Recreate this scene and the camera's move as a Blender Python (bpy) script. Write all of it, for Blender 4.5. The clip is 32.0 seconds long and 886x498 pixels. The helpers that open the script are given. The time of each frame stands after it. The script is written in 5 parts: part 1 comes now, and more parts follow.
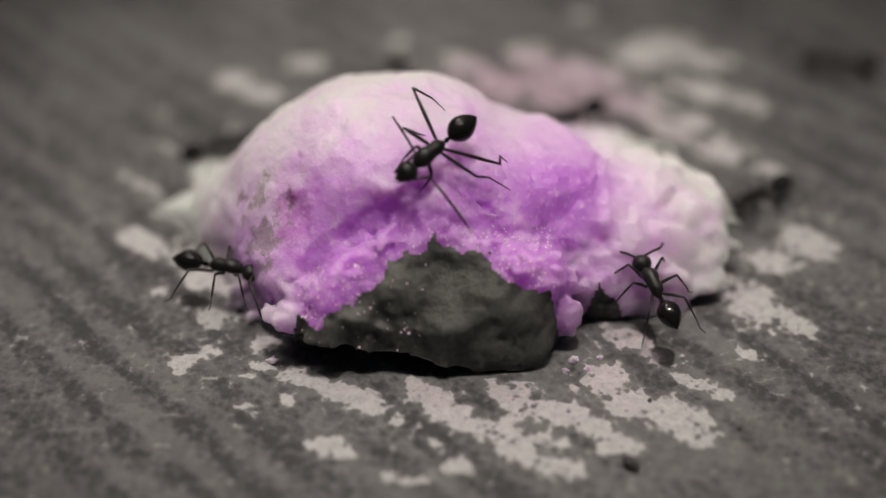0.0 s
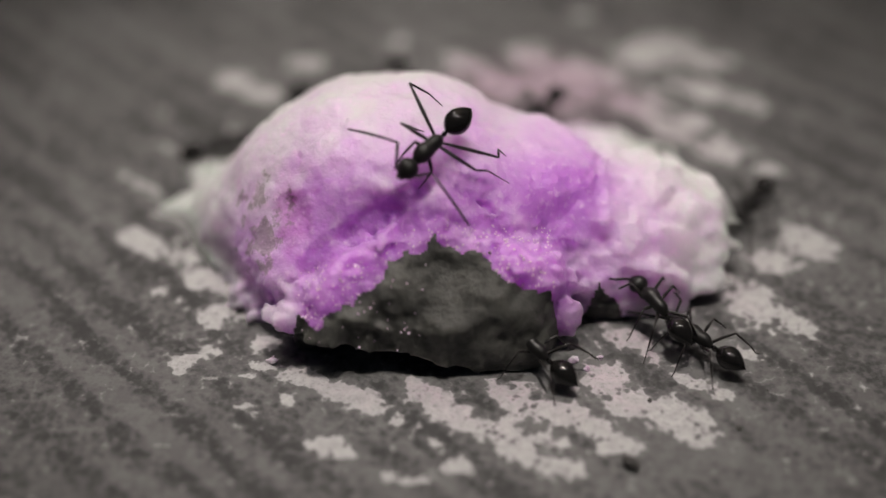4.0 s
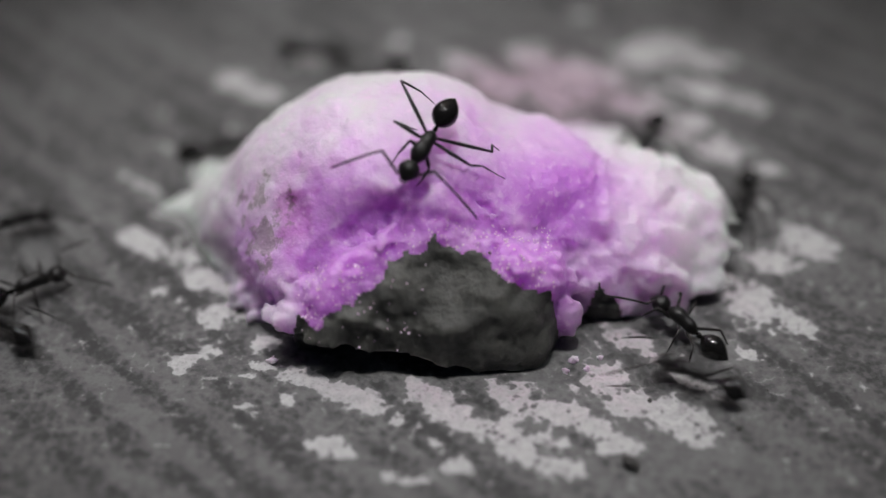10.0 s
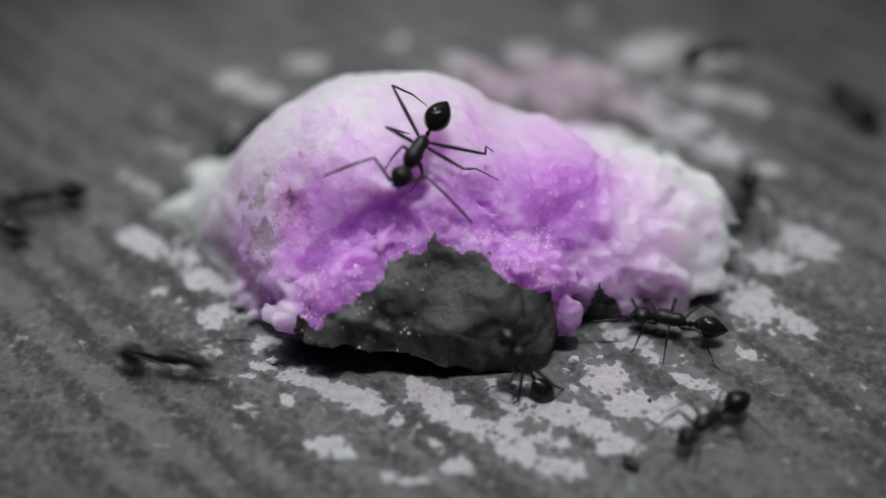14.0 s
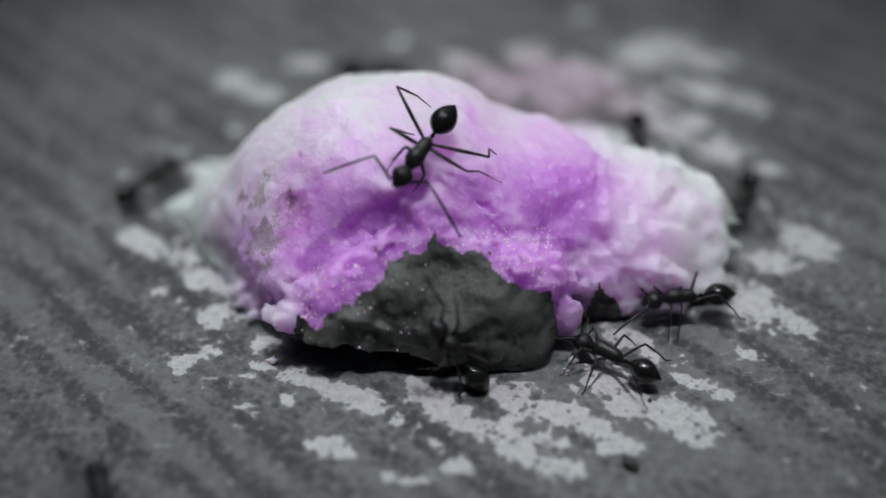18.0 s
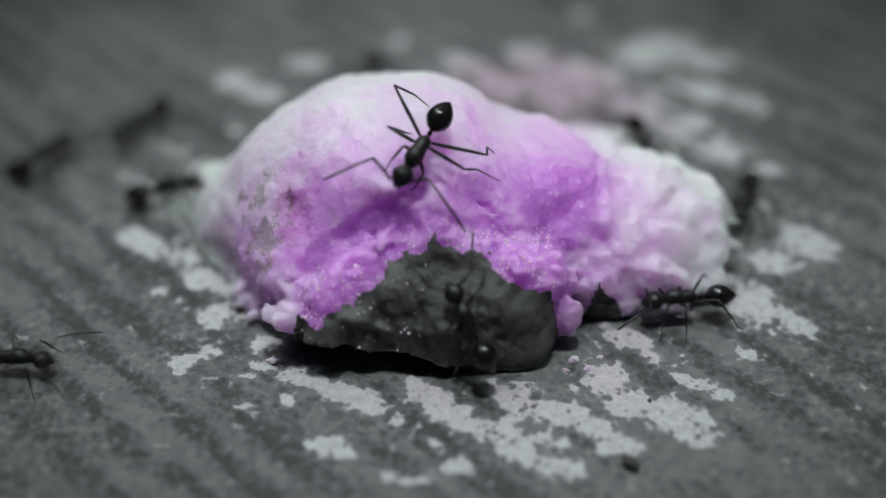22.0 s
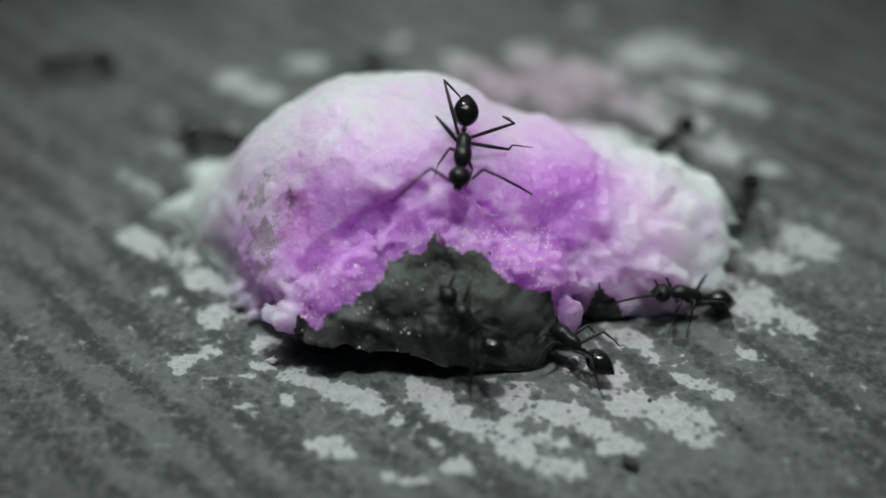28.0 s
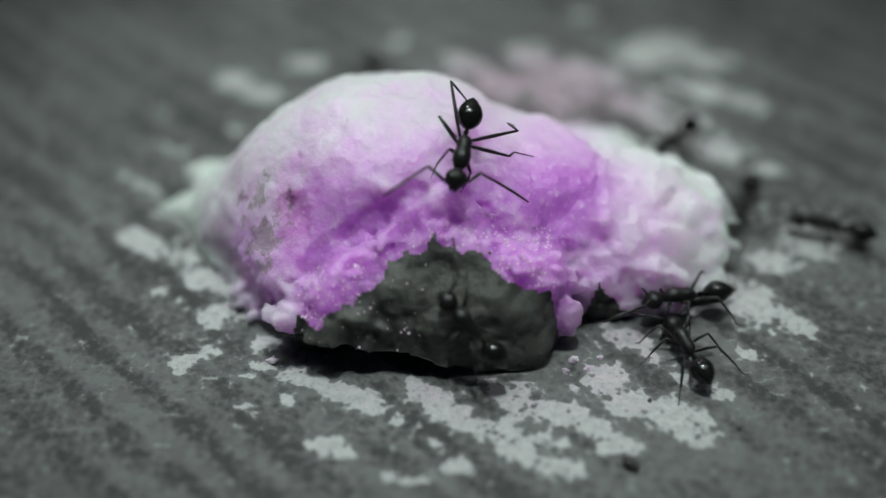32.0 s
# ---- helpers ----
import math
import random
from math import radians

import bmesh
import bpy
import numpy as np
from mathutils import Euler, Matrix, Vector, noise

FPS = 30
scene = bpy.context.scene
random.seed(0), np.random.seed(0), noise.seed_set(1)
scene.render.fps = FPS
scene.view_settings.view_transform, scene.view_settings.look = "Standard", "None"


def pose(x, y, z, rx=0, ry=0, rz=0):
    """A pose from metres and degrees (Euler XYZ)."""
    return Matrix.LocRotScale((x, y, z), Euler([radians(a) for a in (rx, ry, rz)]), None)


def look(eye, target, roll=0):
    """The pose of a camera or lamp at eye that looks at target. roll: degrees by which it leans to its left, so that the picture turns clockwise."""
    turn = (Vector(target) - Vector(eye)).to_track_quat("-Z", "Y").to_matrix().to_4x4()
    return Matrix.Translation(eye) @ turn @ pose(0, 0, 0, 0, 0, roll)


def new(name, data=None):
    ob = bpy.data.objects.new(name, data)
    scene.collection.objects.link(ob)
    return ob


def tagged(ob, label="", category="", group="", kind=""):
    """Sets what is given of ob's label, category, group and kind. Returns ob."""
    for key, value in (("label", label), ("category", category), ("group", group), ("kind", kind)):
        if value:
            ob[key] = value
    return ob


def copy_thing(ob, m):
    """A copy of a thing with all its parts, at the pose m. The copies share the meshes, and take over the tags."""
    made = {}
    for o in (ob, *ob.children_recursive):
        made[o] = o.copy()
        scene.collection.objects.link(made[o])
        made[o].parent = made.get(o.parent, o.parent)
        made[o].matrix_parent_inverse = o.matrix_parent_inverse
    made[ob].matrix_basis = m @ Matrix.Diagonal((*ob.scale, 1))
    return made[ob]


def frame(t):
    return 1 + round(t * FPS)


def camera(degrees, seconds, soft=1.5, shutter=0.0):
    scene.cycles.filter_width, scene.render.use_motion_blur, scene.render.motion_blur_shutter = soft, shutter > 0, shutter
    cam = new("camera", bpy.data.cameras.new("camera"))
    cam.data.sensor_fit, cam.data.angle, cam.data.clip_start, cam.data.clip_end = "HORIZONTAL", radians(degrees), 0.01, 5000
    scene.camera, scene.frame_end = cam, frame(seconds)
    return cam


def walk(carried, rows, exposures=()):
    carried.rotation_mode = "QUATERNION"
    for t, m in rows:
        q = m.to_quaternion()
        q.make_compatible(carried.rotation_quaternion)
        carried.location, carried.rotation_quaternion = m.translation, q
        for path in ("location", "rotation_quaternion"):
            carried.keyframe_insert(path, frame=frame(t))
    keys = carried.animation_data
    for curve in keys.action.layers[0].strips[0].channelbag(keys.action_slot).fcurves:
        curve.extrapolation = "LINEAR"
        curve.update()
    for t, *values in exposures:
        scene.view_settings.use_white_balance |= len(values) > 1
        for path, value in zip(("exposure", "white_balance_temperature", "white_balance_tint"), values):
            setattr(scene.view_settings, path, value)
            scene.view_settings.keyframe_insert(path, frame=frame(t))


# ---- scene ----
import functools

cam = camera(36, 32.0, soft=1.5, shutter=0.5)
MM = 0.001
EYE = (0.0, -32.94 * MM, 27.64 * MM)
AIM = (0.0, 0.0, 0.0)
walk(cam, [(0.0, look(EYE, AIM)), (32.0, look(EYE, AIM))],
     exposures=[(0.0, 0.0, 7150, 15), (3.5, 0.0, 7050, 16), (6.0, 0.0, 6800, 16), (9.0, 0.0, 6450, 14), (12.3, 0.0, 6200, 12), (13.0, -0.08, 6150, 11),
                (13.8, 0.0, 6100, 10), (19.0, 0.0, 5900, 4), (25.0, 0.0, 5950, -1), (28.0, 0.0, 5980, -5), (32.0, 0.0, 5980, -6)])
cam.data.dof.use_dof = True
cam.data.dof.focus_distance = 38.8 * MM
cam.data.dof.aperture_fstop = 20.0

# ---- world and light ----
world = bpy.data.worlds.new("sky")
world.use_nodes = True
scene.world = world
wn = world.node_tree
sky = wn.nodes.new("ShaderNodeTexSky")
sky.sky_type = "NISHITA"
sky.sun_disc = False
sky.sun_elevation = radians(50)
sky.sun_rotation = radians(0)
sky.dust_density, sky.ozone_density = 6.0, 0.0
wn.links.new(sky.outputs[0], wn.nodes["Background"].inputs[0])
wn.nodes["Background"].inputs[1].default_value = 0.0105


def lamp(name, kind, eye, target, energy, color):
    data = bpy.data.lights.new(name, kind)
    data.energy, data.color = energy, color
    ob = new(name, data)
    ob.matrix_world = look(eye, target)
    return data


# made-up unseen spots: two strong (overhead, farther back), two weak fills at the sides
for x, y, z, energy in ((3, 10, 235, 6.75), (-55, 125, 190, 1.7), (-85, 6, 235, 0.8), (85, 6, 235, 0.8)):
    added_spot = lamp("desk_lamp_light", "SPOT", (x * MM, y * MM, z * MM), (-0.4 * MM, 2.2 * MM, 0), energy, (1.0, 0.99, 0.97))
    # narrow soft cones darken the corners like a lens vignette
    added_spot.spot_size, added_spot.spot_blend, added_spot.shadow_soft_size = radians(6.85), 1.0, 20 * MM
scene.view_settings.exposure = 0.0


# ---- materials ----
class Nodes:
    """A small wrapper to write node materials in few words."""

    def __init__(self, name):
        self.mat = bpy.data.materials.new(name)
        self.mat.use_nodes = True
        self.tree = self.mat.node_tree
        self.bsdf = self.tree.nodes["Principled BSDF"]
        self.place = self.add("ShaderNodeTexCoord").outputs["Object"]

    def add(self, kind):
        return self.tree.nodes.new(kind)

    def link(self, a, b):
        self.tree.links.new(a, b)

    def put(self, socket, value):
        if isinstance(value, bpy.types.NodeSocket):
            self.link(value, socket)
        else:
            socket.default_value = value

    def mapped(self, turn=0.0, scale=(1, 1, 1), shift=(0, 0, 0)):
        source = self.place
        if turn:
            t = self.add("ShaderNodeMapping")
            self.link(source, t.inputs["Vector"])
            t.inputs["Rotation"].default_value = (0, 0, radians(turn))
            source = t.outputs[0]
        n = self.add("ShaderNodeMapping")
        self.link(source, n.inputs["Vector"])
        n.inputs["Scale"].default_value = scale
        n.inputs["Location"].default_value = shift
        return n.outputs[0]

    def noise(self, vector, scale, detail=3.0, rough=0.55):
        n = self.add("ShaderNodeTexNoise")
        self.link(vector, n.inputs["Vector"])
        n.inputs["Scale"].default_value, n.inputs["Detail"].default_value, n.inputs["Roughness"].default_value = scale, detail, rough
        return n.outputs[0]

    def cells(self, vector, scale, jitter=1.0, output="Distance"):
        n = self.add("ShaderNodeTexVoronoi")
        self.link(vector, n.inputs["Vector"])
        n.inputs["Scale"].default_value, n.inputs["Randomness"].default_value = scale, jitter
        return n.outputs[output]

    def math(self, op, a, b=0.0, c=0.0):
        n = self.add("ShaderNodeMath")
        n.operation = op
        for socket, value in zip(n.inputs, (a, b, c)):
            self.put(socket, value)
        return n.outputs[0]

    def step(self, value, low, high, to_low=0.0, to_high=1.0):
        n = self.add("ShaderNodeMapRange")
        n.interpolation_type = "SMOOTHSTEP"
        for socket, v in zip(n.inputs, (value, low, high, to_low, to_high)):
            self.put(socket, v)
        return n.outputs[0]

    def mix(self, factor, a, b):
        n = self.add("ShaderNodeMix")
        n.data_type = "RGBA"
        self.put(n.inputs[0], factor)
        self.put(n.inputs[6], a)
        self.put(n.inputs[7], b)
        return n.outputs[2]

    def bump(self, height, strength, distance):
        n = self.add("ShaderNodeBump")
        self.put(n.inputs["Height"], height)
        n.inputs["Strength"].default_value, n.inputs["Distance"].default_value = strength, distance
        self.link(n.outputs[0], self.bsdf.inputs["Normal"])

    def set(self, **values):
        for key, value in values.items():
            self.put(self.bsdf.inputs[key.replace("_", " ")], value)
        return self.mat


def rgb(r, g, b):
    return (r, g, b, 1.0)


def paper_streaks(n):
    """The print's tone: slanting bands 1.5 mm apart with uneven edges, 0 dark to 1 pale."""
    across = n.add("ShaderNodeSeparateXYZ")
    n.link(n.mapped(turn=45), across.inputs[0])
    drift = n.noise(n.mapped(turn=45, scale=(170, 420, 1)), 1.0, 2.0, 0.5)
    phase = n.math("MULTIPLY_ADD", across.outputs["Y"], 2 * math.pi / (1.5 * MM), n.math("MULTIPLY", drift, 7.0))
    coarse = n.noise(n.mapped(turn=45, scale=(130, 300, 1)), 1.0, 2.0, 0.5)
    swell = n.step(n.noise(n.mapped(turn=45, scale=(110, 220, 1), shift=(3, 7, 0)), 1.0, 2.0, 0.5), 0.35, 0.65, 0.03, 0.12)
    band = n.math("MULTIPLY_ADD", n.math("SINE", phase), swell, 0.5)
    fine = n.noise(n.mapped(turn=45, scale=(900, 1700, 1)), 1.0, 3.0, 0.6)
    uneven = n.math("ADD", n.math("MULTIPLY", n.math("SUBTRACT", coarse, 0.5), 0.55), n.math("MULTIPLY", n.math("SUBTRACT", fine, 0.5), 0.35))
    return n.math("ADD", band, uneven)


def make_paper():
    """Halftone print: round ink dots that grow and run together where the picture is dark."""
    n = Nodes("printed paper")
    tone = paper_streaks(n)
    warp = n.add("ShaderNodeVectorMath")
    warp.operation = "MULTIPLY_ADD"
    wobble = n.add("ShaderNodeTexNoise")
    n.link(n.place, wobble.inputs["Vector"])
    wobble.inputs["Scale"].default_value = 2600
    n.link(wobble.outputs["Color"], warp.inputs[0])
    warp.inputs[1].default_value = (0.14 * MM, 0.14 * MM, 0)
    n.link(n.place, warp.inputs[2])
    dots = n.cells(warp.outputs[0], 1.0 / (0.27 * MM), 0.85)
    clump = n.noise(n.place, 1500, 3.0, 0.6)
    mottle = n.noise(n.place, 3600, 3.0, 0.65)
    fibre = n.noise(n.place, 9000, 2.0, 0.6)
    bare = n.add("ShaderNodeAttribute")
    bare.attribute_name = "bare"
    ragged = n.noise(n.mapped(turn=48, scale=(330, 900, 1)), 1.0, 4.0, 0.6)
    # light grey against dark grey ink
    ink = n.math("ADD", tone, n.math("MULTIPLY", n.math("SUBTRACT", dots, 0.42), 0.24))
    ink = n.math("ADD", ink, n.math("MULTIPLY", n.math("SUBTRACT", mottle, 0.5), 0.42))
    ink = n.math("ADD", ink, n.math("MULTIPLY", bare.outputs["Fac"], 0.05))
    colour = n.mix(n.step(ink, 0.36, 0.66), rgb(0.026, 0.0258, 0.0255), rgb(0.128, 0.1265, 0.125))
    colour = n.mix(n.step(clump, 0.42, 0.62, 0.0, 0.4), colour, rgb(0.047, 0.0465, 0.046))
    # bare paper between the dots
    level = n.math("ADD", bare.outputs["Fac"], n.math("MULTIPLY", n.math("SUBTRACT", ragged, 0.5), n.math("MULTIPLY", n.step(bare.outputs["Fac"], 0.02, 0.3), 1.5)))
    level = n.math("ADD", level, n.math("MULTIPLY", n.math("SUBTRACT", clump, 0.5), n.math("MULTIPLY", n.step(bare.outputs["Fac"], 0.02, 0.3), 1.6)))
    level = n.math("ADD", level, n.math("MULTIPLY", n.math("SUBTRACT", tone, 0.5), n.math("MULTIPLY", n.step(bare.outputs["Fac"], 0.02, 0.3), 1.3)))
    radius = n.step(level, 0.10, 0.88, 0.95, 0.08)
    gap = n.math("SUBTRACT", dots, radius)
    gap = n.math("ADD", gap, n.math("MULTIPLY", n.math("SUBTRACT", mottle, 0.5), 0.55))
    thin = n.step(n.math("ADD", level, n.math("MULTIPLY", n.math("SUBTRACT", mottle, 0.5), 0.8)), 0.0, 0.6, 0.0, 0.7)
    colour = n.mix(thin, colour, rgb(0.135, 0.1335, 0.132))
    pale = n.step(gap, -0.16, 0.20)
    # pink light bounced off the lump, painted into the bare paper around it
    pink_bounce = n.step(n.math("ADD", blob(n, (1.6, 2.0, 0), (9.0, 10.0, 5.0)), n.math("MULTIPLY", n.math("SUBTRACT", clump, 0.5), 0.5)), 1.1, 0.75, 0.0, 0.75)
    sized = n.mix(pink_bounce, rgb(0.43, 0.424, 0.419), rgb(0.46, 0.36, 0.415))
    pink_tint = n.step(n.math("ADD", blob(n, (3.3, 8.0, 0), (4.4, 3.8, 5.0)), n.math("MULTIPLY", n.math("SUBTRACT", clump, 0.5), 0.9)), 1.15, 0.55, 0.0, 0.62)
    sized = n.mix(pink_tint, sized, rgb(0.52, 0.31, 0.45))
    colour = n.mix(pale, colour, n.mix(n.step(mottle, 0.3, 0.7), sized, rgb(0.33, 0.322, 0.32)))
    # pink tint over the print behind the lump
    colour = n.mix(n.math("MULTIPLY", pink_tint, n.step(n.math("ADD", ragged, n.math("MULTIPLY", level, 0.5)), 0.3, 0.9, 0.1, 0.6)), colour, rgb(0.31, 0.185, 0.25))
    points = n.step(n.math("ADD", n.cells(warp.outputs[0], 1.0 / (0.5 * MM), 0.55), n.math("MULTIPLY", n.math("SUBTRACT", clump, 0.5), 0.35)), 0.20, 0.11, 0.0, 0.8)
    colour = n.mix(points, colour, rgb(0.10, 0.0988, 0.0975))
    colour = n.mix(n.step(fibre, 0.5, 0.75, 0.0, 0.35), colour, rgb(0.06, 0.0594, 0.0588))
    n.bump(n.math("ADD", n.noise(n.place, 6000, 3.0), mottle), 0.35, 0.03 * MM)
    return n.set(Base_Color=colour, Roughness=0.75)


def blob(n, centre, radii):
    """Distance from a centre, in radii."""
    v = n.mapped(scale=tuple(1.0 / (r * MM) for r in radii), shift=tuple(-c / r for c, r in zip(centre, radii)))
    d = n.add("ShaderNodeVectorMath")
    d.operation = "LENGTH"
    n.link(v, d.inputs[0])
    return d.outputs["Value"]


def make_candy():
    n = Nodes("pink and white sugar fondant")
    grain = n.noise(n.place, 900, 4.0, 0.6)
    speck = n.noise(n.place, 4200, 3.0, 0.6)
    facets = n.cells(n.place, 5200, 1.0)
    d = n.math("ADD", blob(n, (-0.3, -5.0, 1.6), (7.4, 6.8, 4.9)), n.math("MULTIPLY", n.math("SUBTRACT", grain, 0.5), 0.7))
    cloud = n.noise(n.place, 330, 3.0, 0.55)
    d = n.math("ADD", d, n.math("MULTIPLY", n.math("SUBTRACT", cloud, 0.5), 0.7))
    shoulder = n.math("ADD", blob(n, (3.0, -1.6, 2.8), (3.4, 3.8, 2.6)), n.math("MULTIPLY", n.math("SUBTRACT", cloud, 0.5), 0.9))
    d = n.math("MINIMUM", d, n.math("ADD", shoulder, 0.15))
    behind = n.math("ADD", blob(n, (4.2, 5.0, 0.6), (3.6, 3.0, 1.6)), n.math("MULTIPLY", n.math("SUBTRACT", cloud, 0.5), 0.8))
    d = n.math("MINIMUM", d, n.math("ADD", behind, 0.75))
    dye = n.step(d, 1.42, 0.75)
    blush = n.step(n.math("ADD", blob(n, (5.0, -1.8, 0.8), (3.6, 3.4, 2.6)), n.math("MULTIPLY", n.math("SUBTRACT", cloud, 0.5), 0.9)), 1.25, 0.45, 0.0, 0.75)
    core = n.step(d, 1.00, 0.42)
    colour = n.mix(dye, n.mix(blush, rgb(0.62, 0.61, 0.605), rgb(0.68, 0.51, 0.66)), rgb(0.68, 0.46, 0.71))
    colour = n.mix(core, colour, rgb(0.53, 0.185, 0.635))
    stain = n.step(n.math("ADD", blob(n, (-4.4, -2.6, 3.5), (0.9, 1.3, 0.9)), n.math("MULTIPLY", n.math("SUBTRACT", grain, 0.5), 2.4)), 1.1, 0.3)
    colour = n.mix(n.math("MULTIPLY", stain, 0.28), colour, rgb(0.48, 0.15, 0.38))
    # grey-brown patch with speckled edges on the left flank
    muted = n.math("ADD", blob(n, (-4.95, -1.9, 2.4), (1.15, 1.6, 1.6)), n.math("MULTIPLY", n.math("SUBTRACT", n.noise(n.place, 1500, 4.0, 0.65), 0.5), 3.4))
    colour = n.mix(n.step(muted, 0.80, 0.48, 0.0, 0.68), colour, rgb(0.20, 0.18, 0.16))
    frost = n.step(n.math("ADD", blob(n, (-4.7, -4.7, 1.8), (0.95, 0.9, 0.95)), n.math("MULTIPLY", n.math("SUBTRACT", speck, 0.5), 1.2)), 1.1, 0.5)
    colour = n.mix(n.math("MULTIPLY", frost, 0.35), colour, rgb(0.80, 0.70, 0.78))
    colour = n.mix(n.step(speck, 0.52, 0.72, 0.0, 0.4), colour, rgb(0.82, 0.58, 0.80))
    relief = n.math("ADD", n.math("MULTIPLY", grain, 0.5), n.math("ADD", n.math("MULTIPLY", speck, 0.9), n.math("MULTIPLY", facets, n.math("ADD", n.math("MULTIPLY", core, 0.2), 0.1))))
    relief = n.math("MULTIPLY", relief, n.math("MULTIPLY_ADD", dye, 0.4, 0.6))
    n.bump(relief, 0.6, 0.13 * MM)
    return n.set(Base_Color=colour, Roughness=n.step(speck, 0.35, 0.65, 0.30, 0.60), Subsurface_Weight=0.85,
                 Subsurface_Radius=(1.0, 0.75, 0.95), Subsurface_Scale=2.8 * MM)


def make_shade_grey():
    # shade on the lump's front put into the colour: pink sugar drawn dark grey
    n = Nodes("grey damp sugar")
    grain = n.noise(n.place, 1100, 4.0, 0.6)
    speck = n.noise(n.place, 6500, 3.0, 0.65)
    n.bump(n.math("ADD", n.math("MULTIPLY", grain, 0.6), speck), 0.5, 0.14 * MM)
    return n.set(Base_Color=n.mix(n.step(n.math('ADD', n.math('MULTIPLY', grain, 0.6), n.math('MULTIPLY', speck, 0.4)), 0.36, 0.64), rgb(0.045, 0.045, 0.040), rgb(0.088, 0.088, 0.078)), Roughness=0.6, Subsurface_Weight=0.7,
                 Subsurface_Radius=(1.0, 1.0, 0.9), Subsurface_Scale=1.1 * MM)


def make_grain():
    n = Nodes("clear sugar crystals")
    return n.set(Base_Color=rgb(0.80, 0.58, 0.76), Roughness=0.22, IOR=1.5)


def make_crumb():
    n = Nodes("pale damp sugar crumb")
    speck = n.noise(n.place, 3500, 3.0, 0.6)
    n.bump(speck, 0.5, 0.08 * MM)
    return n.set(Base_Color=n.mix(n.step(speck, 0.4, 0.65), rgb(0.56, 0.40, 0.55), rgb(0.62, 0.55, 0.61)), Roughness=0.35, Subsurface_Weight=0.9,
                 Subsurface_Radius=(1.0, 0.8, 0.95), Subsurface_Scale=0.5 * MM)


def make_chitin(name, colour, rough):
    n = Nodes(name)
    fine = n.noise(n.place, 9000, 2.0)
    n.bump(fine, 0.12, 0.02 * MM)
    return n.set(Base_Color=colour, Roughness=n.step(fine, 0.3, 0.7, rough * 0.8, rough * 1.3), Specular_IOR_Level=0.35)


def make_speck():
    n = Nodes("dark grit")
    return n.set(Base_Color=n.mix(n.noise(n.place, 5000), rgb(0.01, 0.01, 0.01), rgb(0.05, 0.045, 0.04)), Roughness=0.6)


PAPER, CANDY, SHADE_GREY, GRAIN, SPECK, CRUMB = make_paper(), make_candy(), make_shade_grey(), make_grain(), make_speck(), make_crumb()
SHELL = make_chitin("black glossy chitin", rgb(0.008, 0.0075, 0.007), 0.17)
ARMOUR = make_chitin("dull black chitin", rgb(0.008, 0.0075, 0.007), 0.42)
LIMB = make_chitin("dark brown chitin", rgb(0.014, 0.012, 0.011), 0.4)


# ---- mesh helpers ----
def mesh_object(name, verts, faces, material, parent=None, label="", smooth=True):
    me = bpy.data.meshes.new(name)
    me.from_pydata([tuple(v) for v in verts], [], [tuple(f) for f in faces])
    me.materials.append(material)
    if smooth:
        me.polygons.foreach_set("use_smooth", [True] * len(me.polygons))
    me.update()
    ob = new(name, me)
    ob.parent = parent
    return tagged(ob, label)


def loft(rings, sides=12):
    """A closed tube through rings of (centre, half width, half height, direction), capped at both ends."""
    verts, faces = [], []
    for centre, wide, high, way in rings:
        way = Vector(way).normalized()
        side = Vector((0, 0, 1)).cross(way)
        side = side.normalized() if side.length > 1e-6 else Vector((0, 1, 0))
        up = way.cross(side)
        for k in range(sides):
            a = 2 * math.pi * k / sides
            verts.append((Vector(centre) + side * (wide * math.cos(a)) + up * (high * math.sin(a))) * MM)
    for r in range(len(rings) - 1):
        for k in range(sides):
            a, b = r * sides + k, r * sides + (k + 1) % sides
            faces.append((a, b, b + sides, a + sides))
    faces.append(tuple(range(sides - 1, -1, -1)))
    faces.append(tuple(range((len(rings) - 1) * sides, len(rings) * sides)))
    return verts, faces


def pod(start, end, wide, high, power=0.5, tail=0.5, steps=9, sides=14, point=0.0):
    """Rings of an egg-shaped body from start to end, thickest at the share `tail` of its length; `point` sharpens the far end."""
    a, b = Vector(start), Vector(end)
    rings = []
    for i in range(steps + 1):
        u = 0.5 - 0.5 * math.cos(math.pi * i / steps)
        s = u / (2 * tail) if u < tail else 0.5 + (u - tail) / (2 * (1 - tail))
        r = max(0.03, math.sin(math.pi * s)) ** (2 * (point if u > tail and point else power))
        rings.append((a.lerp(b, u), wide * r, high * r, b - a))
    return loft(rings, sides)


def limb(points, radii, sides=7):
    """Rings along a bent limb."""
    rings = []
    for i, p in enumerate(points):
        before, after = points[max(0, i - 1)], points[min(len(points) - 1, i + 1)]
        rings.append((p, radii[i], radii[i], Vector(after) - Vector(before)))
    return loft(rings, sides)


# ---- the sugar lump: a solid given by distances, turned into a mesh ----
def ellipsoid(p, centre, radii):
    q = [(p[i] - centre[i]) / radii[i] for i in range(3)]
    k = np.sqrt(q[0] ** 2 + q[1] ** 2 + q[2] ** 2)
    return (k - 1.0) * min(radii)


def melt(a, b, k):
    h = np.clip(0.5 + 0.5 * (b - a) / k, 0, 1)
    return b * (1 - h) + a * h - k * h * (1 - h)


def carve(a, b, k):
    return -melt(-a, b, k)


@functools.lru_cache(None)
def noise_table(seed):
    return np.random.default_rng(seed).uniform(-1, 1, (64, 64, 64))


